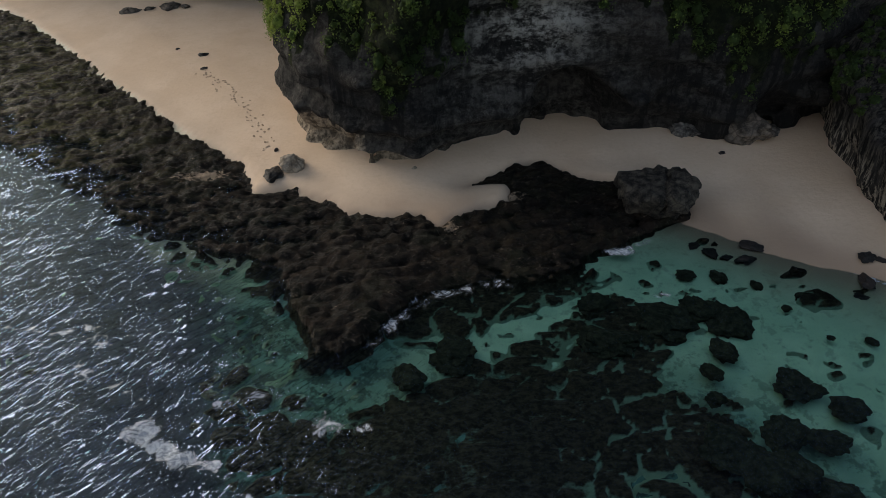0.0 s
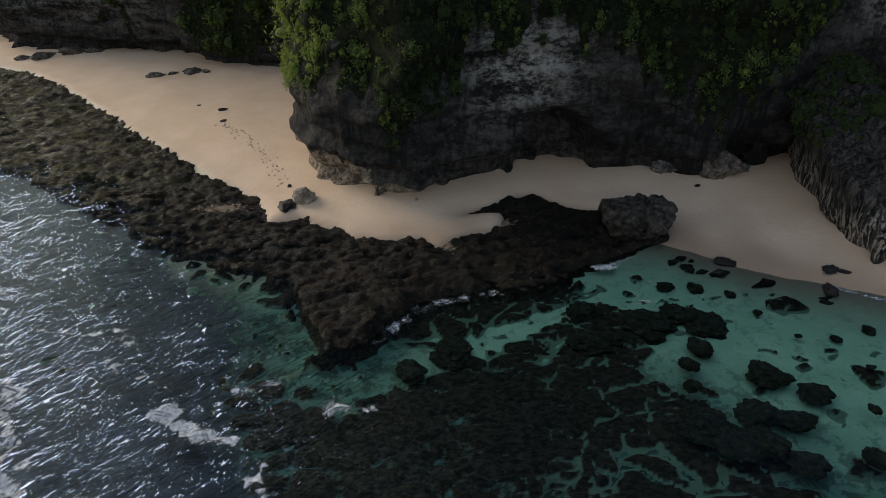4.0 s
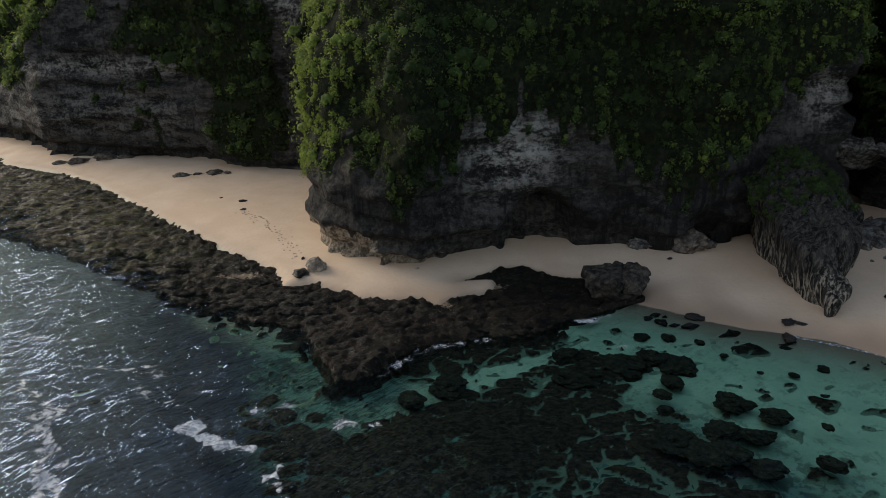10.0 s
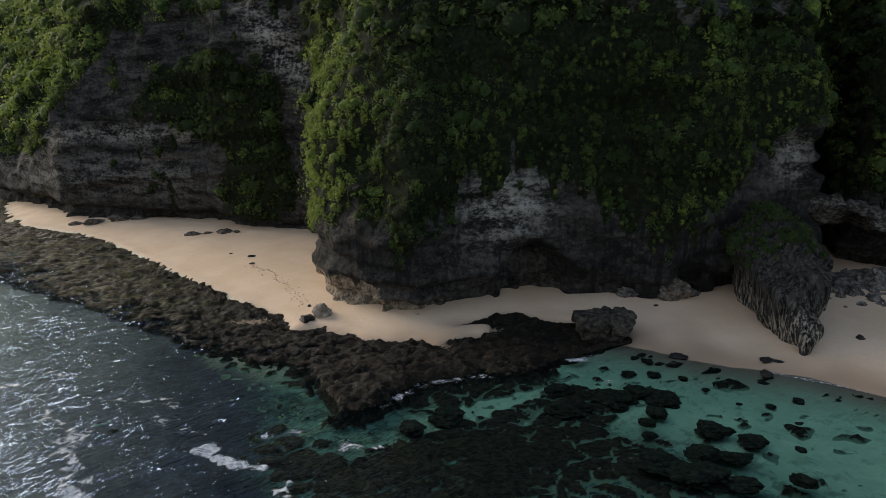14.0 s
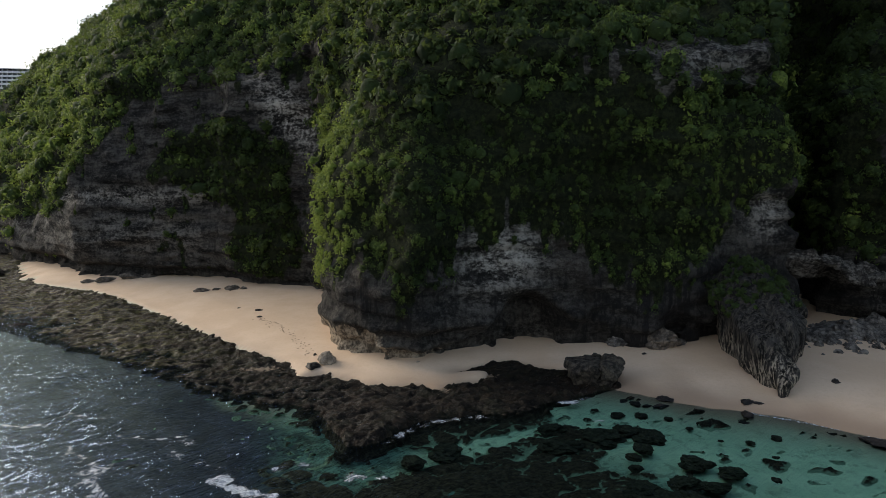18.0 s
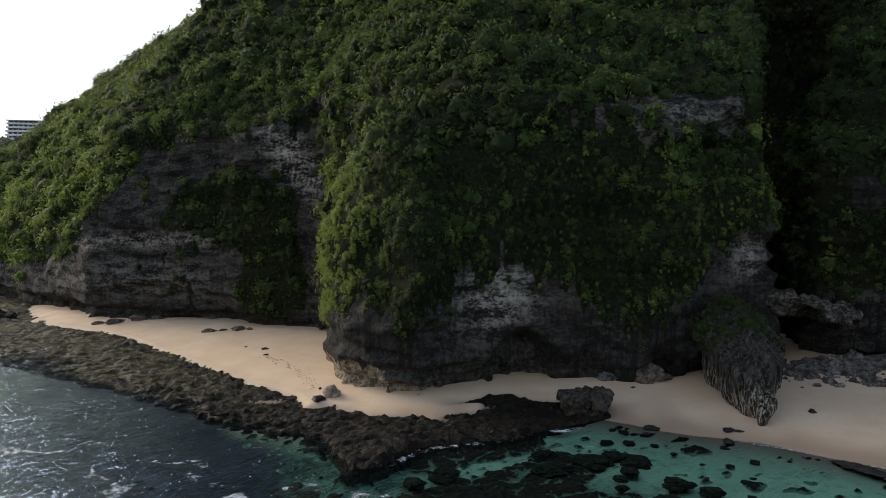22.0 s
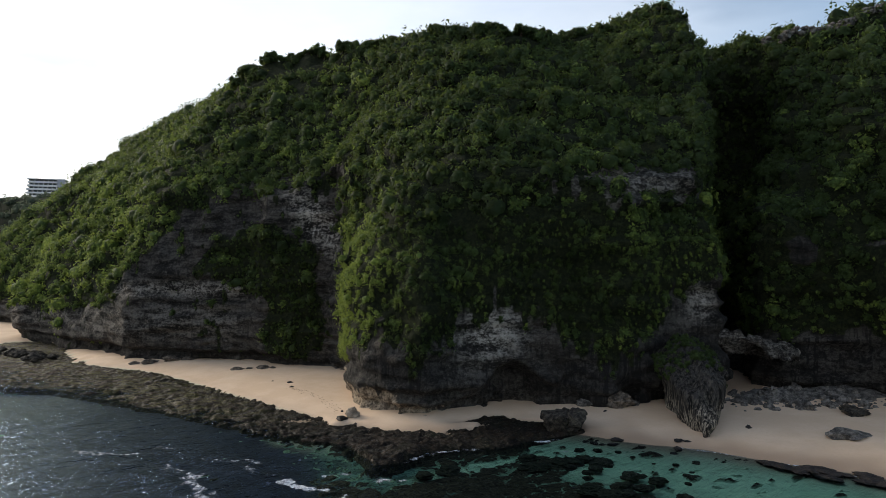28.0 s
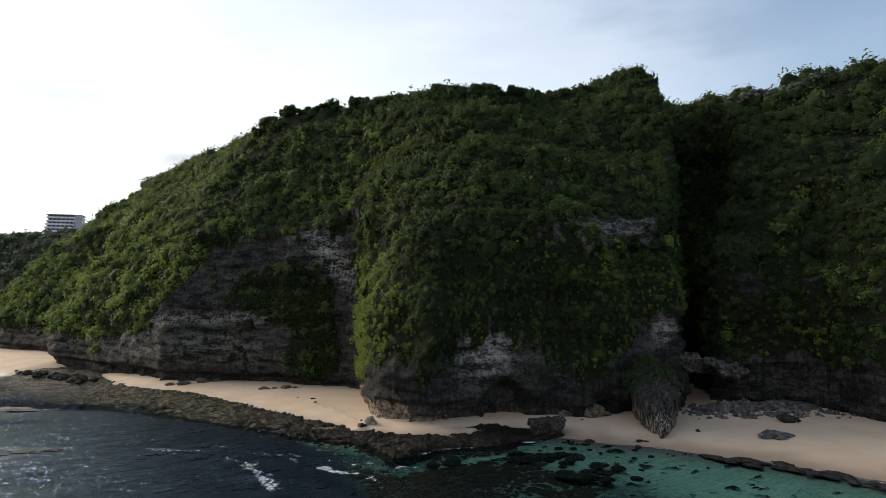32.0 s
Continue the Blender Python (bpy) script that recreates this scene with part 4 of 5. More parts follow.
def leaf_clumps(points, normals, radius, leaves, size, tint, seed, droop=0.0, core=0.58, folded=False):
    """Many shrubs: a lobed leafy body round each point, thick with small folded leaves."""
    rng = np.random.default_rng(seed)
    n = len(points)
    phase = rng.uniform(0, 6.28, (n, 3))
    stretch = rng.uniform(0.75, 1.25, (n, 1, 3))
    up = normals * 0.75 + np.array([0, 0, 0.55])
    up /= np.linalg.norm(up, axis=1, keepdims=True)
    # bodies
    dirs = np.broadcast_to(BALL_V[None], (n, len(BALL_V), 3))
    body = points[:, None, :] + dirs * stretch * lobed(dirs, phase) * radius[:, None, None] * core
    facing = np.einsum("fk,nk->nf", BALL_V[BALL_F].mean(1), up) > -0.3
    tri = (BALL_F[None] + (np.arange(n) * len(BALL_V))[:, None, None])[facing]
    # Bodies take a darker tint, standing in for shaded gaps between the leaves.
    body_shade = np.repeat(np.clip(tint - 0.3, 0, 1), len(BALL_V))
    # leaves
    d = rng.normal(size=(n, leaves, 3))
    d /= np.linalg.norm(d, axis=2, keepdims=True)
    d = d + up[:, None, :] * rng.uniform(0.15, 0.9, (n, leaves, 1))
    d /= np.linalg.norm(d, axis=2, keepdims=True)
    p = points[:, None, :] + d * stretch * lobed(d, phase) * radius[:, None, None] * rng.uniform(core, 1.0, (n, leaves, 1))
    p[:, :, 2] -= droop * rng.uniform(0, 1, (n, leaves)) ** 2 * radius[:, None]
    nn = d + rng.normal(scale=0.42, size=(n, leaves, 3))
    nn /= np.linalg.norm(nn, axis=2, keepdims=True)
    a = np.cross(nn, rng.normal(size=(n, leaves, 3)))
    a /= np.linalg.norm(a, axis=2, keepdims=True) + 1e-9
    b = np.cross(nn, a)
    s = size * rng.uniform(0.6, 1.3, (n, leaves, 1)) * (0.55 + 0.45 * radius[:, None, None])
    k = 4 if folded else 3
    first = len(body) * len(BALL_V) + np.arange(n * leaves) * k
    if folded:
        quad = np.stack([p - a * s, p - b * s * 0.6 + nn * s * 0.15, p + a * s, p + b * s * 0.6 + nn * s * 0.15], 2).reshape(-1, 3)
        leaf = np.concatenate([np.stack([first, first + 1, first + 2], 1), np.stack([first, first + 2, first + 3], 1)])
    else:
        quad = np.stack([p - a * s, p + b * s * 0.75, p + a * s - b * s * 0.5], 2).reshape(-1, 3)
        leaf = np.stack([first, first + 1, first + 2], 1)
    leaf_tint = np.repeat(np.clip(tint[:, None] + rng.normal(scale=0.09, size=(n, leaves)), 0, 1).ravel(), k)
    soft = np.concatenate([np.ones(len(tri), bool), np.zeros(len(leaf), bool)])
    return np.concatenate([body.reshape(-1, 3), quad]), np.concatenate([tri, leaf]), np.concatenate([body_shade, leaf_tint]), soft


def scatter(verts, quads, chance, seed):
    """Random spots on a surface, chance(x, y, z, nz) of them per square metre, with normals."""
    rng = np.random.default_rng(seed)
    a, b, c, d = (verts[quads[:, i]] for i in range(4))
    nrm = np.cross(c - a, d - b)
    area = np.linalg.norm(nrm, axis=1) / 2
    nrm = nrm / (2 * area[:, None] + 1e-9)
    mid = (a + b + c + d) / 4
    want = area * chance(mid, nrm)
    n = np.floor(want + rng.random(len(want))).astype(int)
    i = np.repeat(np.arange(len(n)), n)
    u, w = rng.random((len(i), 1)), rng.random((len(i), 1))
    p = a[i] * (1 - u) * (1 - w) + b[i] * u * (1 - w) + c[i] * u * w + d[i] * (1 - u) * w
    return p, nrm[i]


def shrub_chance(mid, nrm):
    x, y, z = mid.T
    seen = (nrm[:, 1] < 0.45) | (nrm[:, 2] > 0.5)
    cover = 1 - bare_rock(x, y, z)
    flat = smooth(0.2, 0.5, nrm[:, 2])
    cover = np.maximum(cover, flat * (z > 8) * smooth(0.15, 0.4, cover + 0.5 * (z > 44)))
    far = np.where((x < -112) | (y > 135) | (x > 98), 0.15, 0.32)
    far = far * np.where((x > -24) & (x < 58) & (y < 84) & (z < 34), 2.4, 1.0) * np.where((x < -21) & (x > -112) & (y > 96) & (flat < 0.5), 3.0, 1.0) * (1 - 0.3 * flat) * np.where((y > 158) & (x > -70), 0.35, 1.0)
    return np.where(seen & (z > 4) & ((y < 215) | (x < -100)), smooth(0.45, 0.8, cover) * far, 0)


pts, nrm = scatter(cliff_v, cliff_q, shrub_chance, 5)
rng = np.random.default_rng(6)
sx, sy, sz = pts.T
slope = smooth(0.15, 0.5, nrm[:, 2])
rad = (0.65 + 0.9 * slope) * np.exp(rng.normal(0, 0.38, len(pts))).clip(0.45, 2.1) * np.where((sx < -21) & (sy > 96) & (slope < 0.5), 0.5, 1.0) * np.where((sx < -112) | (sy > 135) | (sx > 98), 1.5, 1.0)
# Sunlit left sides and the shaded upper slope are put into the tint.
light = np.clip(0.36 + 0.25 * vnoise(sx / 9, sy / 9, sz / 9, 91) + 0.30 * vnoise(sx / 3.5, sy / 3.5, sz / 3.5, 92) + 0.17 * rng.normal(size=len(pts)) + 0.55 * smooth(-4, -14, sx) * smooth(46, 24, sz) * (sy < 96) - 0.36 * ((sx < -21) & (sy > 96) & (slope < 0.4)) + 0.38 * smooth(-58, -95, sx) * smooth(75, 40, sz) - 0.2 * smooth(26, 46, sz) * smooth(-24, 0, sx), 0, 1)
close = (sx > -24) & (sx < 58) & (sy < 84) & (sz < 34)
heart = pts + nrm * rad[:, None] * 0.15
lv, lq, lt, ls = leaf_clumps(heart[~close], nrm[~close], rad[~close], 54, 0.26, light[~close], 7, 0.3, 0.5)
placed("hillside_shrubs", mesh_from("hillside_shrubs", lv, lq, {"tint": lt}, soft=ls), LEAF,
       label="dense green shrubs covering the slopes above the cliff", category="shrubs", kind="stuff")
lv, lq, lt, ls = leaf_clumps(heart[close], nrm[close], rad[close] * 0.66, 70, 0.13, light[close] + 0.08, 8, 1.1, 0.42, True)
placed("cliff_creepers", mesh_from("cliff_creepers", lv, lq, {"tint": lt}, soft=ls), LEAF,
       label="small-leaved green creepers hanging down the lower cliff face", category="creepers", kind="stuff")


# ---------------------------------------------------------------- loose rocks
def carved(name, xs, ys, zs, rule, material, parent=None, **tags):
    """A rock carved out of a block of space by a rule (positive inside)."""
    gx, gy, gz = np.meshgrid(xs, ys, zs, indexing="ij")
    v, q = surface_nets(xs, ys, zs, rule(gx, gy, gz).astype(np.float32))
    return placed(name, mesh_from(name, v, q, {"veg": np.zeros(len(v)), "pale": np.full(len(v), 0.3), "tan": np.zeros(len(v)), "algae_shade": np.zeros(len(v)), "layered": np.zeros(len(v))}), material, parent, **tags), v, q


SPUR = [(39.0, 50), (38.7, 45.5), (39.2, 42.0), (40.8, 42.6), (43.6, 48), (46, 55), (47, 66), (42.6, 67), (40.2, 57)]


def make_fluted():
    m = Mat("fluted_rock")
    a, b = m.noise(1.5, 6, 0.65, (1, 1, 0.18)), m.noise(2.6, 7, 0.7, (1.2, 1.2, 0.22))
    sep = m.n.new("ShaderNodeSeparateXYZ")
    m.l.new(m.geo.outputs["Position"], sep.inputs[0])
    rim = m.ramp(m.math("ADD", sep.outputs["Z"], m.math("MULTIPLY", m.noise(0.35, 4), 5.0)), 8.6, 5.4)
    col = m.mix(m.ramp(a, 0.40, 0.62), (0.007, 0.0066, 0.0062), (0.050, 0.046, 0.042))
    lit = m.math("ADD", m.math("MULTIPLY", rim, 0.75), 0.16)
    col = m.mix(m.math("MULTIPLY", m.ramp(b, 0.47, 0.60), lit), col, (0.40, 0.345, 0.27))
    m.set(col, 0.9, 0.15)
    m.bump(m.math("ADD", a, m.math("MULTIPLY", b, 0.7)), 1.0, 0.6)
    return m.m


FLUTED = make_fluted()


def spur_rule(x, y, z):
    d = inside_distance(x, y, SPUR) + np.clip(z, 0, 9) * np.interp(y, [43, 50, 60], [0.10, 0.20, 0.24]) - 0.12 * np.maximum(z - 9, 0)
    top = np.interp(y, [41, 43, 46, 52, 58, 68], [1.6, 4.2, 8, 10.5, 12.5, 14]) - np.abs(x - 41.5 - (y - 44) * 0.16) * 0.5
    flutes = 0.55 * vnoise(x / 0.9 + y / 3, y / 1.6, z / 5, 101) + 0.35 * vnoise(x / 0.5, y / 0.8, z / 2.5, 102) + 0.5 * fbm(x / 3, y / 3, z / 3, 103, 2)
    return np.minimum(d, (top - z) * 0.7) + flutes


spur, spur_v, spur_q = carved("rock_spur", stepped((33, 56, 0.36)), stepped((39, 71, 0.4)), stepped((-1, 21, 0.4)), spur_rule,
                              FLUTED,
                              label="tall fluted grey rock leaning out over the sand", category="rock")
spur_p, spur_n = scatter(spur_v, spur_q, lambda m, n: np.where((m[:, 2] > 7.5 + 2.0 * vnoise(m[:, 0] / 2, m[:, 1] / 2, 0, 34)) & (n[:, 2] > -0.5) & (m[:, 1] > 51.5 + 2 * vnoise(m[:, 0] / 1.5, m[:, 2] / 1.5, 0, 35)), 1.1, 0), 31)
rr = np.random.default_rng(32).uniform(0.3, 0.75, len(spur_p))
lv, lq, lt, ls = leaf_clumps(spur_p, spur_n, rr, 50, 0.14, np.full(len(rr), 0.3), 33, 0.0, 0.6, True)
placed("creeper", mesh_from("creeper", lv, lq, {"tint": lt}, soft=ls), LEAF, spur, "green creeper over the rock's top")


def boulder_rule(x, y, z):
    u, w = (x - 20.4), (y - 49.6)
    slab = np.minimum.reduce([3.45 - np.abs(u + 0.12 * w), 2.5 - np.abs(w - 0.1 * u), 3.05 + 0.10 * u - z, z - 1.35 + 0.06 * u])
    foot = np.minimum.reduce([2.7 - np.abs(u + 0.3), 2.1 - np.abs(w - 0.2), 2.2 - z])
    body = np.maximum(slab, foot)
    for nx, ny, nz, d in ((0.45, -0.75, 0.48, 2.5), (-0.70, -0.35, 0.62, 2.75), (0.15, 0.55, 0.82, 2.6), (0.85, 0.25, 0.46, 3.0), (-0.25, -0.85, -0.46, 2.2), (0.8, -0.35, -0.48, 2.5)):
        body = np.minimum(body, d - (u * nx + w * ny + (z - 1.9) * nz))
    crack = 0.5 * gauss(u - 0.35 * w - 0.4 * vnoise(x / 0.9, y / 0.9, z / 0.9, 113), 0.4, 0.16) * smooth(0.6, 1.6, z)
    rough = 0.34 * fbm(x / 1.8, y / 1.8, z / 1.1, 111, 4, 0.66) + 0.34 * (0.5 - worley((x + z) / 0.8, (y - z * 0.7) / 0.8, 112))
    return body + rough - crack


carved("boulder", stepped((15.5, 26, 0.2)), stepped((44, 54, 0.2)), stepped((-1.2, 5, 0.18)), boulder_rule, BOULDER,
       label="big weathered brown boulder with an overhanging top at the reef's edge", category="boulder")


def rock_mesh(seed, flat=0.7, cuts=9, level=3, rough=1.0):
    rg = random.Random(seed)
    bm = bmesh.new()
    bmesh.ops.create_icosphere(bm, subdivisions=level, radius=1.0)
    planes = []
    for _ in range(cuts):
        n = Vector((rg.uniform(-1, 1), rg.uniform(-1, 1), rg.uniform(-0.4, 1))).normalized()
        planes.append((n, rg.uniform(0.45, 0.8)))
    off = Vector((rg.uniform(0, 50), rg.uniform(0, 50), rg.uniform(0, 50)))
    for v in bm.verts:
        p = v.co.copy()
        for n, d in planes:
            over = p.dot(n) - d
            if over > 0:
                p -= n * over * 0.9
        p *= 1 + rough * (0.25 * noise.noise(p * 1.7 + off) + 0.16 * noise.noise(p * 4.5 + off) + 0.07 * noise.noise(p * 11 + off))
        p.z *= flat
        v.co = p
    me = bpy.data.meshes.new("rock")
    bm.to_mesh(me)
    bm.free()
    return me


ROCKS = {}


def rock(name, x, y, size, material, label, category="rock", group="", flat=0.7, sink=0.3, seed=0, turn=None, z=None, long=1.0):
    """A loose rock of about that width, let into the ground."""
    key = (material.name, seed % 6, flat, name == "seabed_rock")
    if key not in ROCKS:
        ROCKS[key] = rock_mesh(seed % 6 + 3, flat, 1 if name == "seabed_rock" else 9, 4, 1.35 if name == "seabed_rock" else 1.1)
        ROCKS[key].materials.append(material)
    ob = new(name, ROCKS[key])
    g = float(ground_height(np.array([x]), np.array([y]))[0]) if z is None else z
    ob.matrix_world = pose(x, y, g + size * flat * (0.5 - sink), 0, 0, seed * 47.0 if turn is None else turn) @ Matrix.Diagonal((size / 2 * long, size / 2, size / 2, 1))
    return tagged(ob, label, category, group)


rock("rock", -13.7, 56.6, 2.5, TAN_ROCK, "angular tan rock on the sand below the cliff's nose", flat=0.8, sink=0.15, seed=1)
rock("rock", -15.5, 55.7, 2.2, WET_ROCK, "flat dark rock half buried in sand", flat=0.4, seed=2, long=1.3)
rock("rock", -16.0, 60.1, 0.6, WET_ROCK, "small dark stone lying on the sand", seed=3)
rock("rock", 28.7, 57.2, 0.8, WET_ROCK, "small dark stone before the cave", seed=4, flat=0.4)
rock("rock", 31.8, 60.4, 5.4, BROWN_ROCK, "broad pale fallen block leaning at the cliff's foot", flat=0.66, sink=0.2, seed=5, turn=20, long=1.1)
for x, y, s, sd, tn in ((26.4, 62.2, 3.8, 0, 80), (24.0, 63.4, 2.0, 1, 10), (34.6, 60.8, 2.2, 3, 60), (14.2, 66.6, 1.6, 4, 0), (18.4, 65.4, 1.5, 5, 30)):
    rock("rock", x, y, s, PALE_ROCK, "pale fallen slab at the foot of the cliff", group="slabs at the cliff's foot", flat=0.5, seed=sd, turn=tn, long=1.3)
for x, y, s, sd in ((-29.7, 84.6, 1.4, 1), (-33.9, 87.2, 0.7, 2), (-28.5, 80.4, 1.1, 4)):
    rock("seaweed_clump", x, y, s, WET_ROCK, "dark clump of stranded seaweed on dry sand", "seaweed", "stranded seaweed", flat=0.3, seed=sd)
for x, y, s, sd in ((-45.6, 102.7, 2.6, 1), (-43.0, 103.8, 1.5, 2), (-40.2, 104.4, 3.0, 3), (-37.6, 104.2, 1.8, 4), (-63.5, 120.6, 3.0, 0), (-67.5, 120.4, 4.6, 5), (-72.5, 119.8, 3.8, 2), (-76.5, 119.6, 2.6, 1)):
    rock("rock", x, y, s, BROWN_ROCK, "brown fallen rock on sand below the far cliff", group="rocks below the far cliff", flat=0.4, sink=0.3, long=1.25, seed=sd, turn=sd * 31)
rock("rock", 58.5, 38.4, 5.2, PALE_ROCK, "low pale rough rock lying on the beach", flat=0.36, seed=2, turn=15, long=1.2)
rock("rock", 66.6, 50.0, 4.6, BOULDER, "low brown rock at the edge of the rubble", flat=0.45, seed=5, turn=40)
rock("rock", 47.0, 44.5, 1.0, WET_ROCK, "small dark stone lying on the sand", seed=0)
rg = random.Random(77)
for i in range(48):
    u = i / 47
    x = 43.5 + 19 * u + rg.uniform(-0.9, 0.9)
    y = float(np.interp(x, [39.6, 46.7, 52.6, 57.6, 61, 66], [35.8, 29.9, 23.8, 18.1, 14.5, 11])) - 2.0 + rg.gauss(0, 1.5) - 1.2 * math.sin(u * 9)
    rock("rock", x, y, rg.uniform(0.6, 2.4), WET_ROCK, "dark wet weedy rock along the water's edge", group="rocks along the waterline", flat=0.3, sink=0.3, seed=i, turn=-40 + rg.uniform(-25, 25), long=rg.uniform(1, 2.0), z=rg.uniform(-0.1, 0.15))
for x, y, s, sd in ((26.7, 43.8, 1.5, 0), (25.8, 42.3, 1.3, 2), (35.1, 41.5, 1.3, 3), (36.2, 41.0, 0.8, 1), (34.0, 38.8, 1.7, 4), (23.2, 43.4, 1.3, 5), (24.4, 42.8, 0.8, 2), (33.0, 37.6, 0.8, 1), (22.2, 44.6, 0.9, 3)):
    rock("rock", x, y, s, WET_ROCK, "dark wet rock along the water's edge", group="rocks along the waterline", flat=0.35, sink=0.2, seed=sd, turn=-30 + 25 * sd, long=1.5)
for x, y, s, sd in ((17.0, 36.2, 4.2, 0), (22.1, 35.9, 3.4, 2), (20.2, 37.2, 2.6, 3), (29.3, 38.2, 2.5, 4), (24.3, 29.5, 2.3, 5), (25.4, 28.6, 1.2, 1), (26.9, 27.3, 2.0, 0), (18.5, 28.1, 1.2, 1), (30.0, 25.3, 0.8, 2), (27.9, 21.2, 1.7, 3),
                    (24.5, 24.9, 2.1, 4), (22.1, 25.3, 2.7, 1), (18.0, 24.7, 2.8, 5), (19.7, 22.9, 3.0, 2), (21.6, 22.9, 2.4, 3), (23.3, 21.0, 2.0, 0), (23.3, 43.7, 1.2, 4), (23.0, 40.6, 1.3, 2), (-2.0, 30.9, 2.2, 3), (1.4, 33.1, 3.0, 5),
                    (12.6, 37.7, 2.5, 1), (12.8, 34.4, 3.6, 4), (20.4, 41.0, 1.3, 0), (25.6, 39.4, 0.9, 2), (26.8, 36.6, 0.7, 1), (31.4, 33.0, 0.8, 3), (32.2, 29.6, 0.6, 4), (28.6, 33.4, 0.5, 0), (34.6, 34.0, 1.0, 5), (20.6, 32.6, 1.8, 2), (19.0, 30.6, 1.4, 3)):
    rock("seabed_rock", x, y, s, HEAD, "dark weedy coral head standing on the pale seabed", "rock", "rocks on the seabed", flat=0.4, seed=sd, long=1.2, z=-0.32 - 0.29 * s)


# scree at the gully's foot
def scree_height(x, y):
    m = 2.6 * gauss(x, 61, 6.5) * gauss(y, 64, 5.0) + 2.4 * gauss(x, 75, 9) * gauss(y, 66, 6) + 0.5 * fbm(x / 2.2, y / 2.2, 0, 121, 3, 0.6)
    return ground_height(x, y) + m - 1.15


v, q, *_ = sheet(stepped((46, 86, 0.5)), stepped((50, 80, 0.5)), scree_height)
placed("scree", mesh_from("scree", v, q), PALE_ROCK, label="slope of pale grey broken rock below the gully", category="scree", kind="structure")
rg = random.Random(78)
for i in range(230):
    x, y = rg.uniform(48, 83), max(rg.gauss(59.5, 3.6), 53 + rg.random())
    if rg.random() < 0.35:
        x, y = rg.gauss(59.5, 4), rg.gauss(61, 3)
    y = min(y, 68) if x < 68 else min(y - 0.2 * max(x - 70, 0), 66)
    z = max(float(scree_height(np.array([x]), np.array([y]))[0]), float(ground_height(np.array([x]), np.array([y]))[0]))
    rock("rubble_rock", x, y, min(rg.lognormvariate(-0.2, 0.7), 3.0), PALE_ROCK, "pale grey angular rock in the rubble below the gully", "rock", "rubble below the gully", flat=0.7, sink=0.35, seed=i, z=z)


LEDGE = [(50, 69), (54, 66.2), (58.5, 65), (63, 64.6), (68, 67), (71, 76), (52, 77)]


def ledge_rule(x, y, z):
    d = inside_distance(x, y, LEDGE) + 2.4 * fbm(x / 3.2, y / 3.2, z / 1.6, 141, 4, 0.7)
    top = 12.4 - 0.22 * (x - 58) + 2.2 * fbm(x / 2.2, y / 2.2, 0, 142, 3, 0.6)
    return np.minimum.reduce([d, (top - z) * 0.8, (z - top + 1.5 + 1.4 * vnoise(x / 2.4, y / 2.4, 0, 143)) * 0.8])


ledge, *_ = carved("rock_ledge", stepped((48, 73, 0.4)), stepped((59, 78, 0.4)), stepped((4, 17, 0.36)), ledge_rule, LIMESTONE,
       label="broken pale rock ledge jammed across the gully's mouth", category="rock")
for key, value in (("algae_shade", 0.45), ("pale", 0.55)):
    ledge.data.attributes[key].data.foreach_set("value", np.full(len(ledge.data.vertices), value, np.float32))


# ---------------------------------------------------------------- trees on the ridge
def tree_crown(seed):
    rg = np.random.default_rng(seed)
    n = 16
    pts = rg.normal(size=(n, 3)).clip(-1.5, 1.5) * np.array([1.25, 1.25, 0.55]) + np.array([0, 0, 2.9])
    nr = pts - np.array([0, 0, 2.4])
    nr /= np.linalg.norm(nr, axis=1)[:, None]
    v, q, t, soft = leaf_clumps(pts, nr, rg.uniform(0.9, 1.4, n), 90, 0.17, np.full(n, 0.22), seed + 1, 0.1, 0.7)
    return mesh_from("crown", v, q, {"tint": t}, soft=soft)


def tree_trunk(seed):
    rg = random.Random(seed)
    bm = bmesh.new()
    for k in range(5):
        a = Vector((0, 0, -0.8)) if k == 0 else Vector((0, 0, 0.8))
        b = Vector((0, 0, 2.4)) if k == 0 else Vector((rg.uniform(-1.3, 1.3), rg.uniform(-1.3, 1.3), rg.uniform(2.4, 3.4)))
        m = (b - a).to_track_quat("Z", "Y").to_matrix().to_4x4()
        bmesh.ops.create_cone(bm, segments=7, radius1=0.17 if k == 0 else 0.09, radius2=0.08 if k == 0 else 0.03, depth=(b - a).length, cap_ends=True,
                              matrix=Matrix.Translation((a + b) / 2) @ m)
    return bm


TREES = []
for s in range(4):
    base = new("tree")
    tagged(base, "dark green bushy tree on the ridge above the cliff", "tree", "trees on the ridge")
    part("trunk", tree_trunk(s), BARK, base)
    placed("crown", tree_crown(200 + 10 * s), LEAF, base)
    TREES.append(base)
rg = random.Random(12)
spots = []
for i in range(64):
    x = -66 + 160 * i / 63 + rg.uniform(-1, 1)
    near_x = (np.abs(cx - x) < 1.4) & (cy > 105) & (cy < 172)
    if near_x.any():
        k = np.argmax(np.where(near_x, cz - 0.33 * cy, -999))
        spots.append((cx[k], cy[k] + rg.uniform(-2, 1), cz[k]))
for i, (x, y, z) in enumerate(spots):
    m = pose(x, y, z - 2.1, rg.uniform(-6, 6), rg.uniform(-6, 6), rg.uniform(0, 360)) @ Matrix.Scale(rg.uniform(0.65, 1.15) * (1 - 0.35 * float(smooth(38, 50, x))), 4)
    if i < 4:
        TREES[i].matrix_world = m
    else:
        made = copy_thing(TREES[i % 4], Matrix.Identity(4))
        made.matrix_world = m


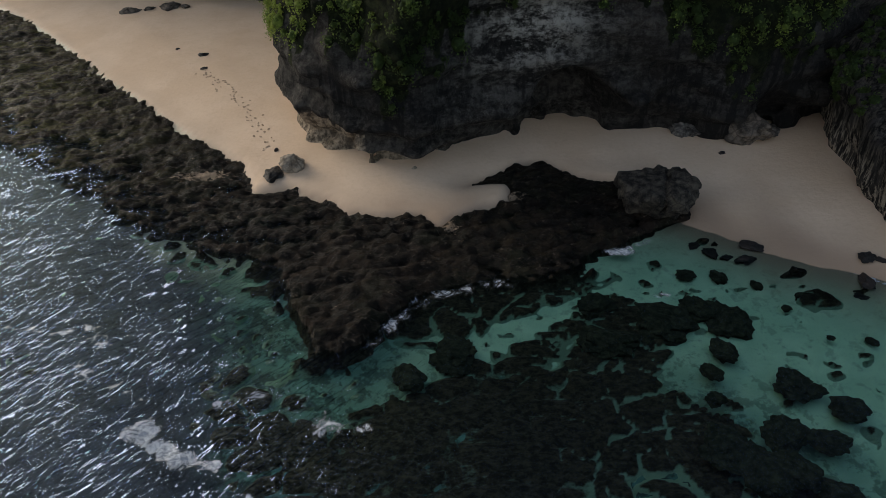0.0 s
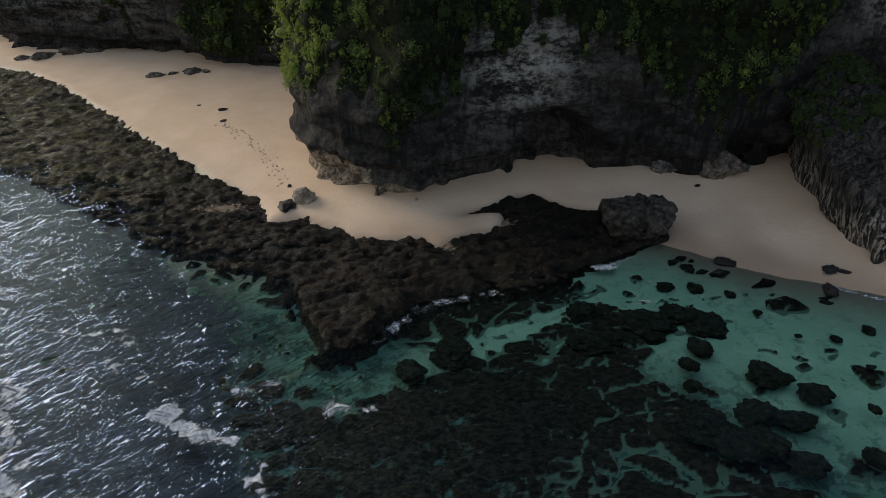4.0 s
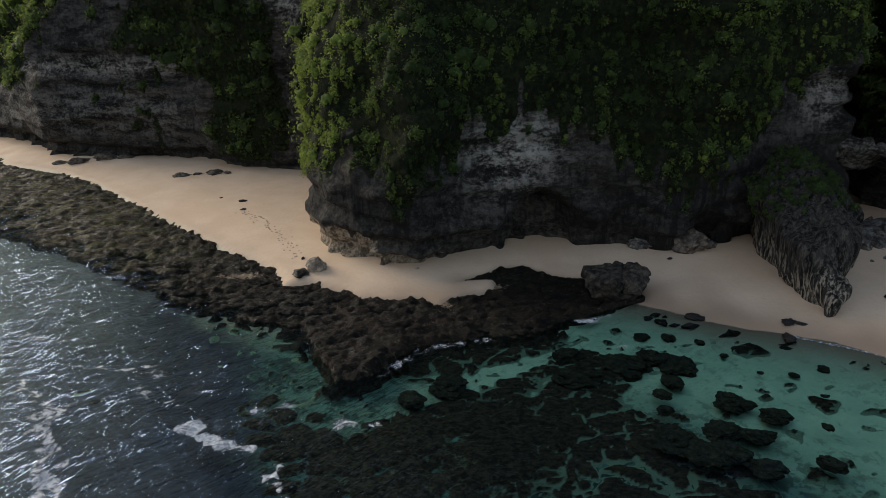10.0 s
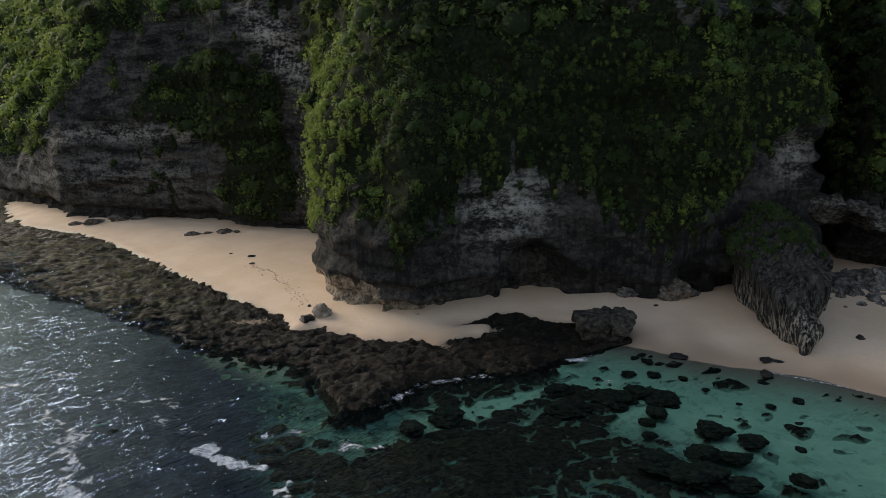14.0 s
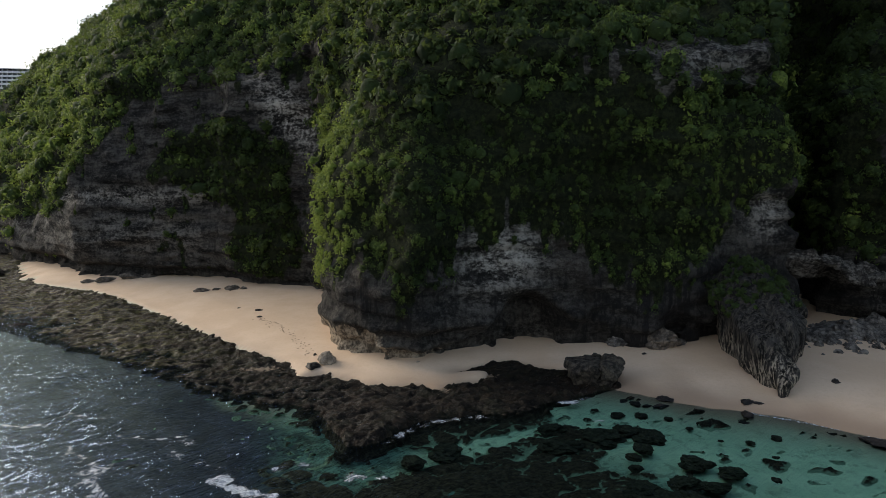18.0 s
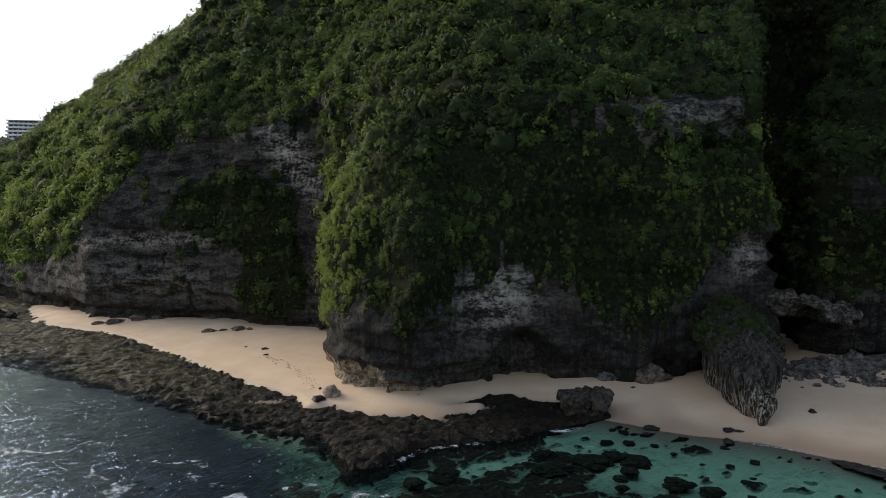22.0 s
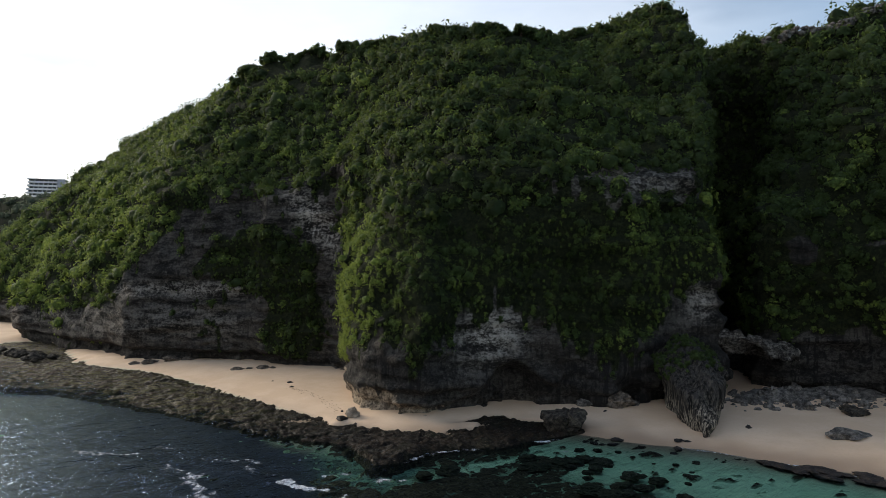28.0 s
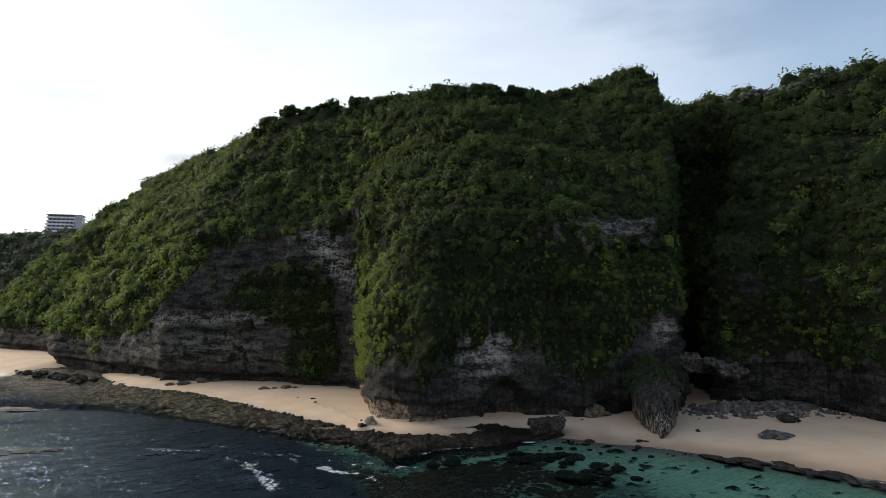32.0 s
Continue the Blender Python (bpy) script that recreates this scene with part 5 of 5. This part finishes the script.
# ---------------------------------------------------------------- far coast
FAR = [(-700, 720), (-480, 470), (-330, 350), (-245, 325), (-190, 340), (-150, 420), (-150, 900), (-700, 900)]


def far_height(x, y):
    d = inside_distance(x, y, FAR)
    return 76 * smooth(-2, 62, d + 7 * fbm(x / 30, y / 30, 0, 131, 3)) ** 0.8 + 3 * fbm(x / 14, y / 14, 0, 132, 3) * smooth(0, 20, d) + 0.02 * np.maximum(d - 60, 0) - 3


far_v, far_q, *_ = sheet(stepped((-640, -160, 5)), stepped((318, 620, 5)), far_height)
far_attr = {"veg": np.ones(len(far_v)), "pale": np.zeros(len(far_v)), "tan": np.zeros(len(far_v)), "algae_shade": np.zeros(len(far_v)), "layered": np.zeros(len(far_v))}
placed("far_headland", mesh_from("far_headland", far_v, far_q, far_attr), LIMESTONE, label="distant wooded headland beyond the point", category="headland", kind="structure")
fp, fn = scatter(far_v, far_q, lambda m, n: np.where((m[:, 2] > 3) & (m[:, 1] < 500), 0.022, 0), 41)
fr = np.random.default_rng(42).uniform(1.6, 3.6, len(fp))
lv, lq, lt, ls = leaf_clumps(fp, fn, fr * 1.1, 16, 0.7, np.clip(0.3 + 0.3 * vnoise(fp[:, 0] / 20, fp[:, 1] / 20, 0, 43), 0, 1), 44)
placed("far_woods", mesh_from("far_woods", lv, lq, {"tint": lt}, soft=ls), LEAF_FAR_HAZED, label="far-off green trees covering the distant headland", category="woods", kind="stuff")

WHITE = make_plain("white_plaster", (0.72, 0.71, 0.69), 0.6, 0, 0.06, 0.3)
GLASS = make_plain("dark_glazing", (0.05, 0.06, 0.07), 0.12)
hotel = new("hotel")
tagged(hotel, "white five-storey hotel with long balconies on the far clifftop", "building")
hotel.matrix_world = pose(-285, 452, 79.0, 0, 0, 14) @ Matrix.Scale(0.92, 4)
part("core", box(bmesh.new(), -12.0, -5.0, -6, 13.5, 8, 14.4, 0.2), GLASS, hotel, "recessed dark glazing behind the balconies")
for f in range(5):
    z = 0.4 + f * 2.9
    deck = part("floor_slab", box(bmesh.new(), -14.5 + 0.5 * f, -7.2, z, 14.0, 8.5, z + 0.45, 0.05), WHITE, hotel)
    part("balcony_rail", box(bmesh.new(), -14.4 + 0.5 * f, -7.15, z + 0.46, 9.0, -6.95, z + 1.4, 0.03), WHITE, deck)
    for k in range(7):
        xx = -12.5 + 0.4 * f + k * 3.3
        part("partition", box(bmesh.new(), xx, -6.9, z + 0.46, xx + 0.25, -5.01, z + 2.88), WHITE, deck)
part("stair_tower", box(bmesh.new(), 9.2, -7.4, -6, 14.4, -4.9, 15.2, 0.1), make_plain("grey_plaster", (0.38, 0.39, 0.42), 0.7, 0, 0.1, 0.4), hotel, "grey stair tower")
part("roof", box(bmesh.new(), -12.8, -7.4, 14.9, 14.6, 8.8, 15.5, 0.1), WHITE, hotel)


# ---------------------------------------------------------------- small things on the beach and the ridge
def footprints():
    """Shallow scuffed prints in the sand, from the stranded weed to the cliff's nose."""
    rg = random.Random(91)
    verts, quads = [], []
    for i in range(80):
        u = i / 79
        x, y = -28.5 + 12 * u + rg.gauss(0, 0.5), 79.5 - 18 * u + 1.2 * math.sin(u * 4) + rg.gauss(0, 0.5)
        a, s = rg.uniform(0, math.pi), rg.uniform(0.04, 0.09)
        z = float(ground_height(np.array([x]), np.array([y]))[0])
        start = len(verts)
        for ring, (r, h) in enumerate(((1.5, 0.0), (1.0, 0.05), (0.45, 0.012))):
            for k in range(8):
                t = k * math.pi / 4
                px, py = math.cos(t) * s * 1.5 * r, math.sin(t) * s * r
                verts.append((x + px * math.cos(a) - py * math.sin(a), y + px * math.sin(a) + py * math.cos(a), z + h + 0.02))
        for ring in (0, 1):
            for k in range(8):
                quads.append((start + ring * 8 + k, start + ring * 8 + (k + 1) % 8, start + ring * 8 + 8 + (k + 1) % 8, start + ring * 8 + 8 + k))
        quads.append((start + 16, start + 18, start + 20, start + 22))
    return mesh_from("footprints", verts, quads, {"dry": np.full(len(verts), 0.8)})


placed("footprints", footprints(), make_plain("scuffed_sand", (0.40, 0.285, 0.195), 0.95), label="scattered scuffed footprints crossing the dry sand", category="footprints", kind="stuff")

# low stone wall along the ridge beyond the gully
wall = new("stone_wall")
tagged(wall, "rough grey dry-stone wall along the ridge above the gully", "wall")
rg = random.Random(92)
STONES = []
for s in range(4):
    me = rock_mesh(60 + s, 0.8, 8, 2)
    me.materials.append(PALE_ROCK)
    STONES.append(me)
for i in range(96):
    u = (i % 48) / 47
    x = 90 + 36 * u
    near_x = (np.abs(cx - x) < 2.5) & (cy > 118) & (cy < 165) & (cz > 75)
    if not near_x.any():
        continue
    k = np.argmax(np.where(near_x, cz - 0.36 * cy, -999))
    st = new("stone", STONES[i % 4])
    st.matrix_world = pose(x + rg.uniform(-0.4, 0.4), cy[k] - 7.0 + rg.uniform(-0.6, 0.6), cz[k] - 3.2 + 1.1 * (i // 48) + rg.uniform(-0.3, 0.3), 0, 0, rg.uniform(0, 360)) @ Matrix.Scale(rg.uniform(0.6, 1.0), 4)
    st.parent = wall

# rocks below the point on the far side of the beach
rg = random.Random(93)
for i in range(26):
    u = rg.random()
    x, y = -146 + 40 * u + rg.uniform(-3, 3), 165 - 32 * u + rg.uniform(-4, 3)
    rock("rock", x, y, rg.uniform(1.2, 4.2), BOULDER, "brown tumbled rock below the far point", group="rocks below the far point", flat=0.55, seed=i, z=0.9)

# dark shelves of rock standing out of the outer sea
rg = random.Random(94)
for x, y, s, lng in ((-77, 38.5, 4.2, 2.2), (-72, 39.5, 3.4, 2.4), (-82, 37, 3.5, 2.0), (-68, 41, 2.4, 2.0), (-96, 62, 5, 2.4), (-104, 66, 5, 2.4), (-112, 80, 6, 2.6), (-99, 84, 5, 2.6), (-120, 92, 7, 2.4)):
    rock("rock_shelf", x, y, s, WET_ROCK, "flat dark rock shelf awash in the sea", "rock", "rock shelves awash", flat=0.22, seed=int(s * 10), turn=rg.uniform(-12, 12), z=-0.05, long=lng)
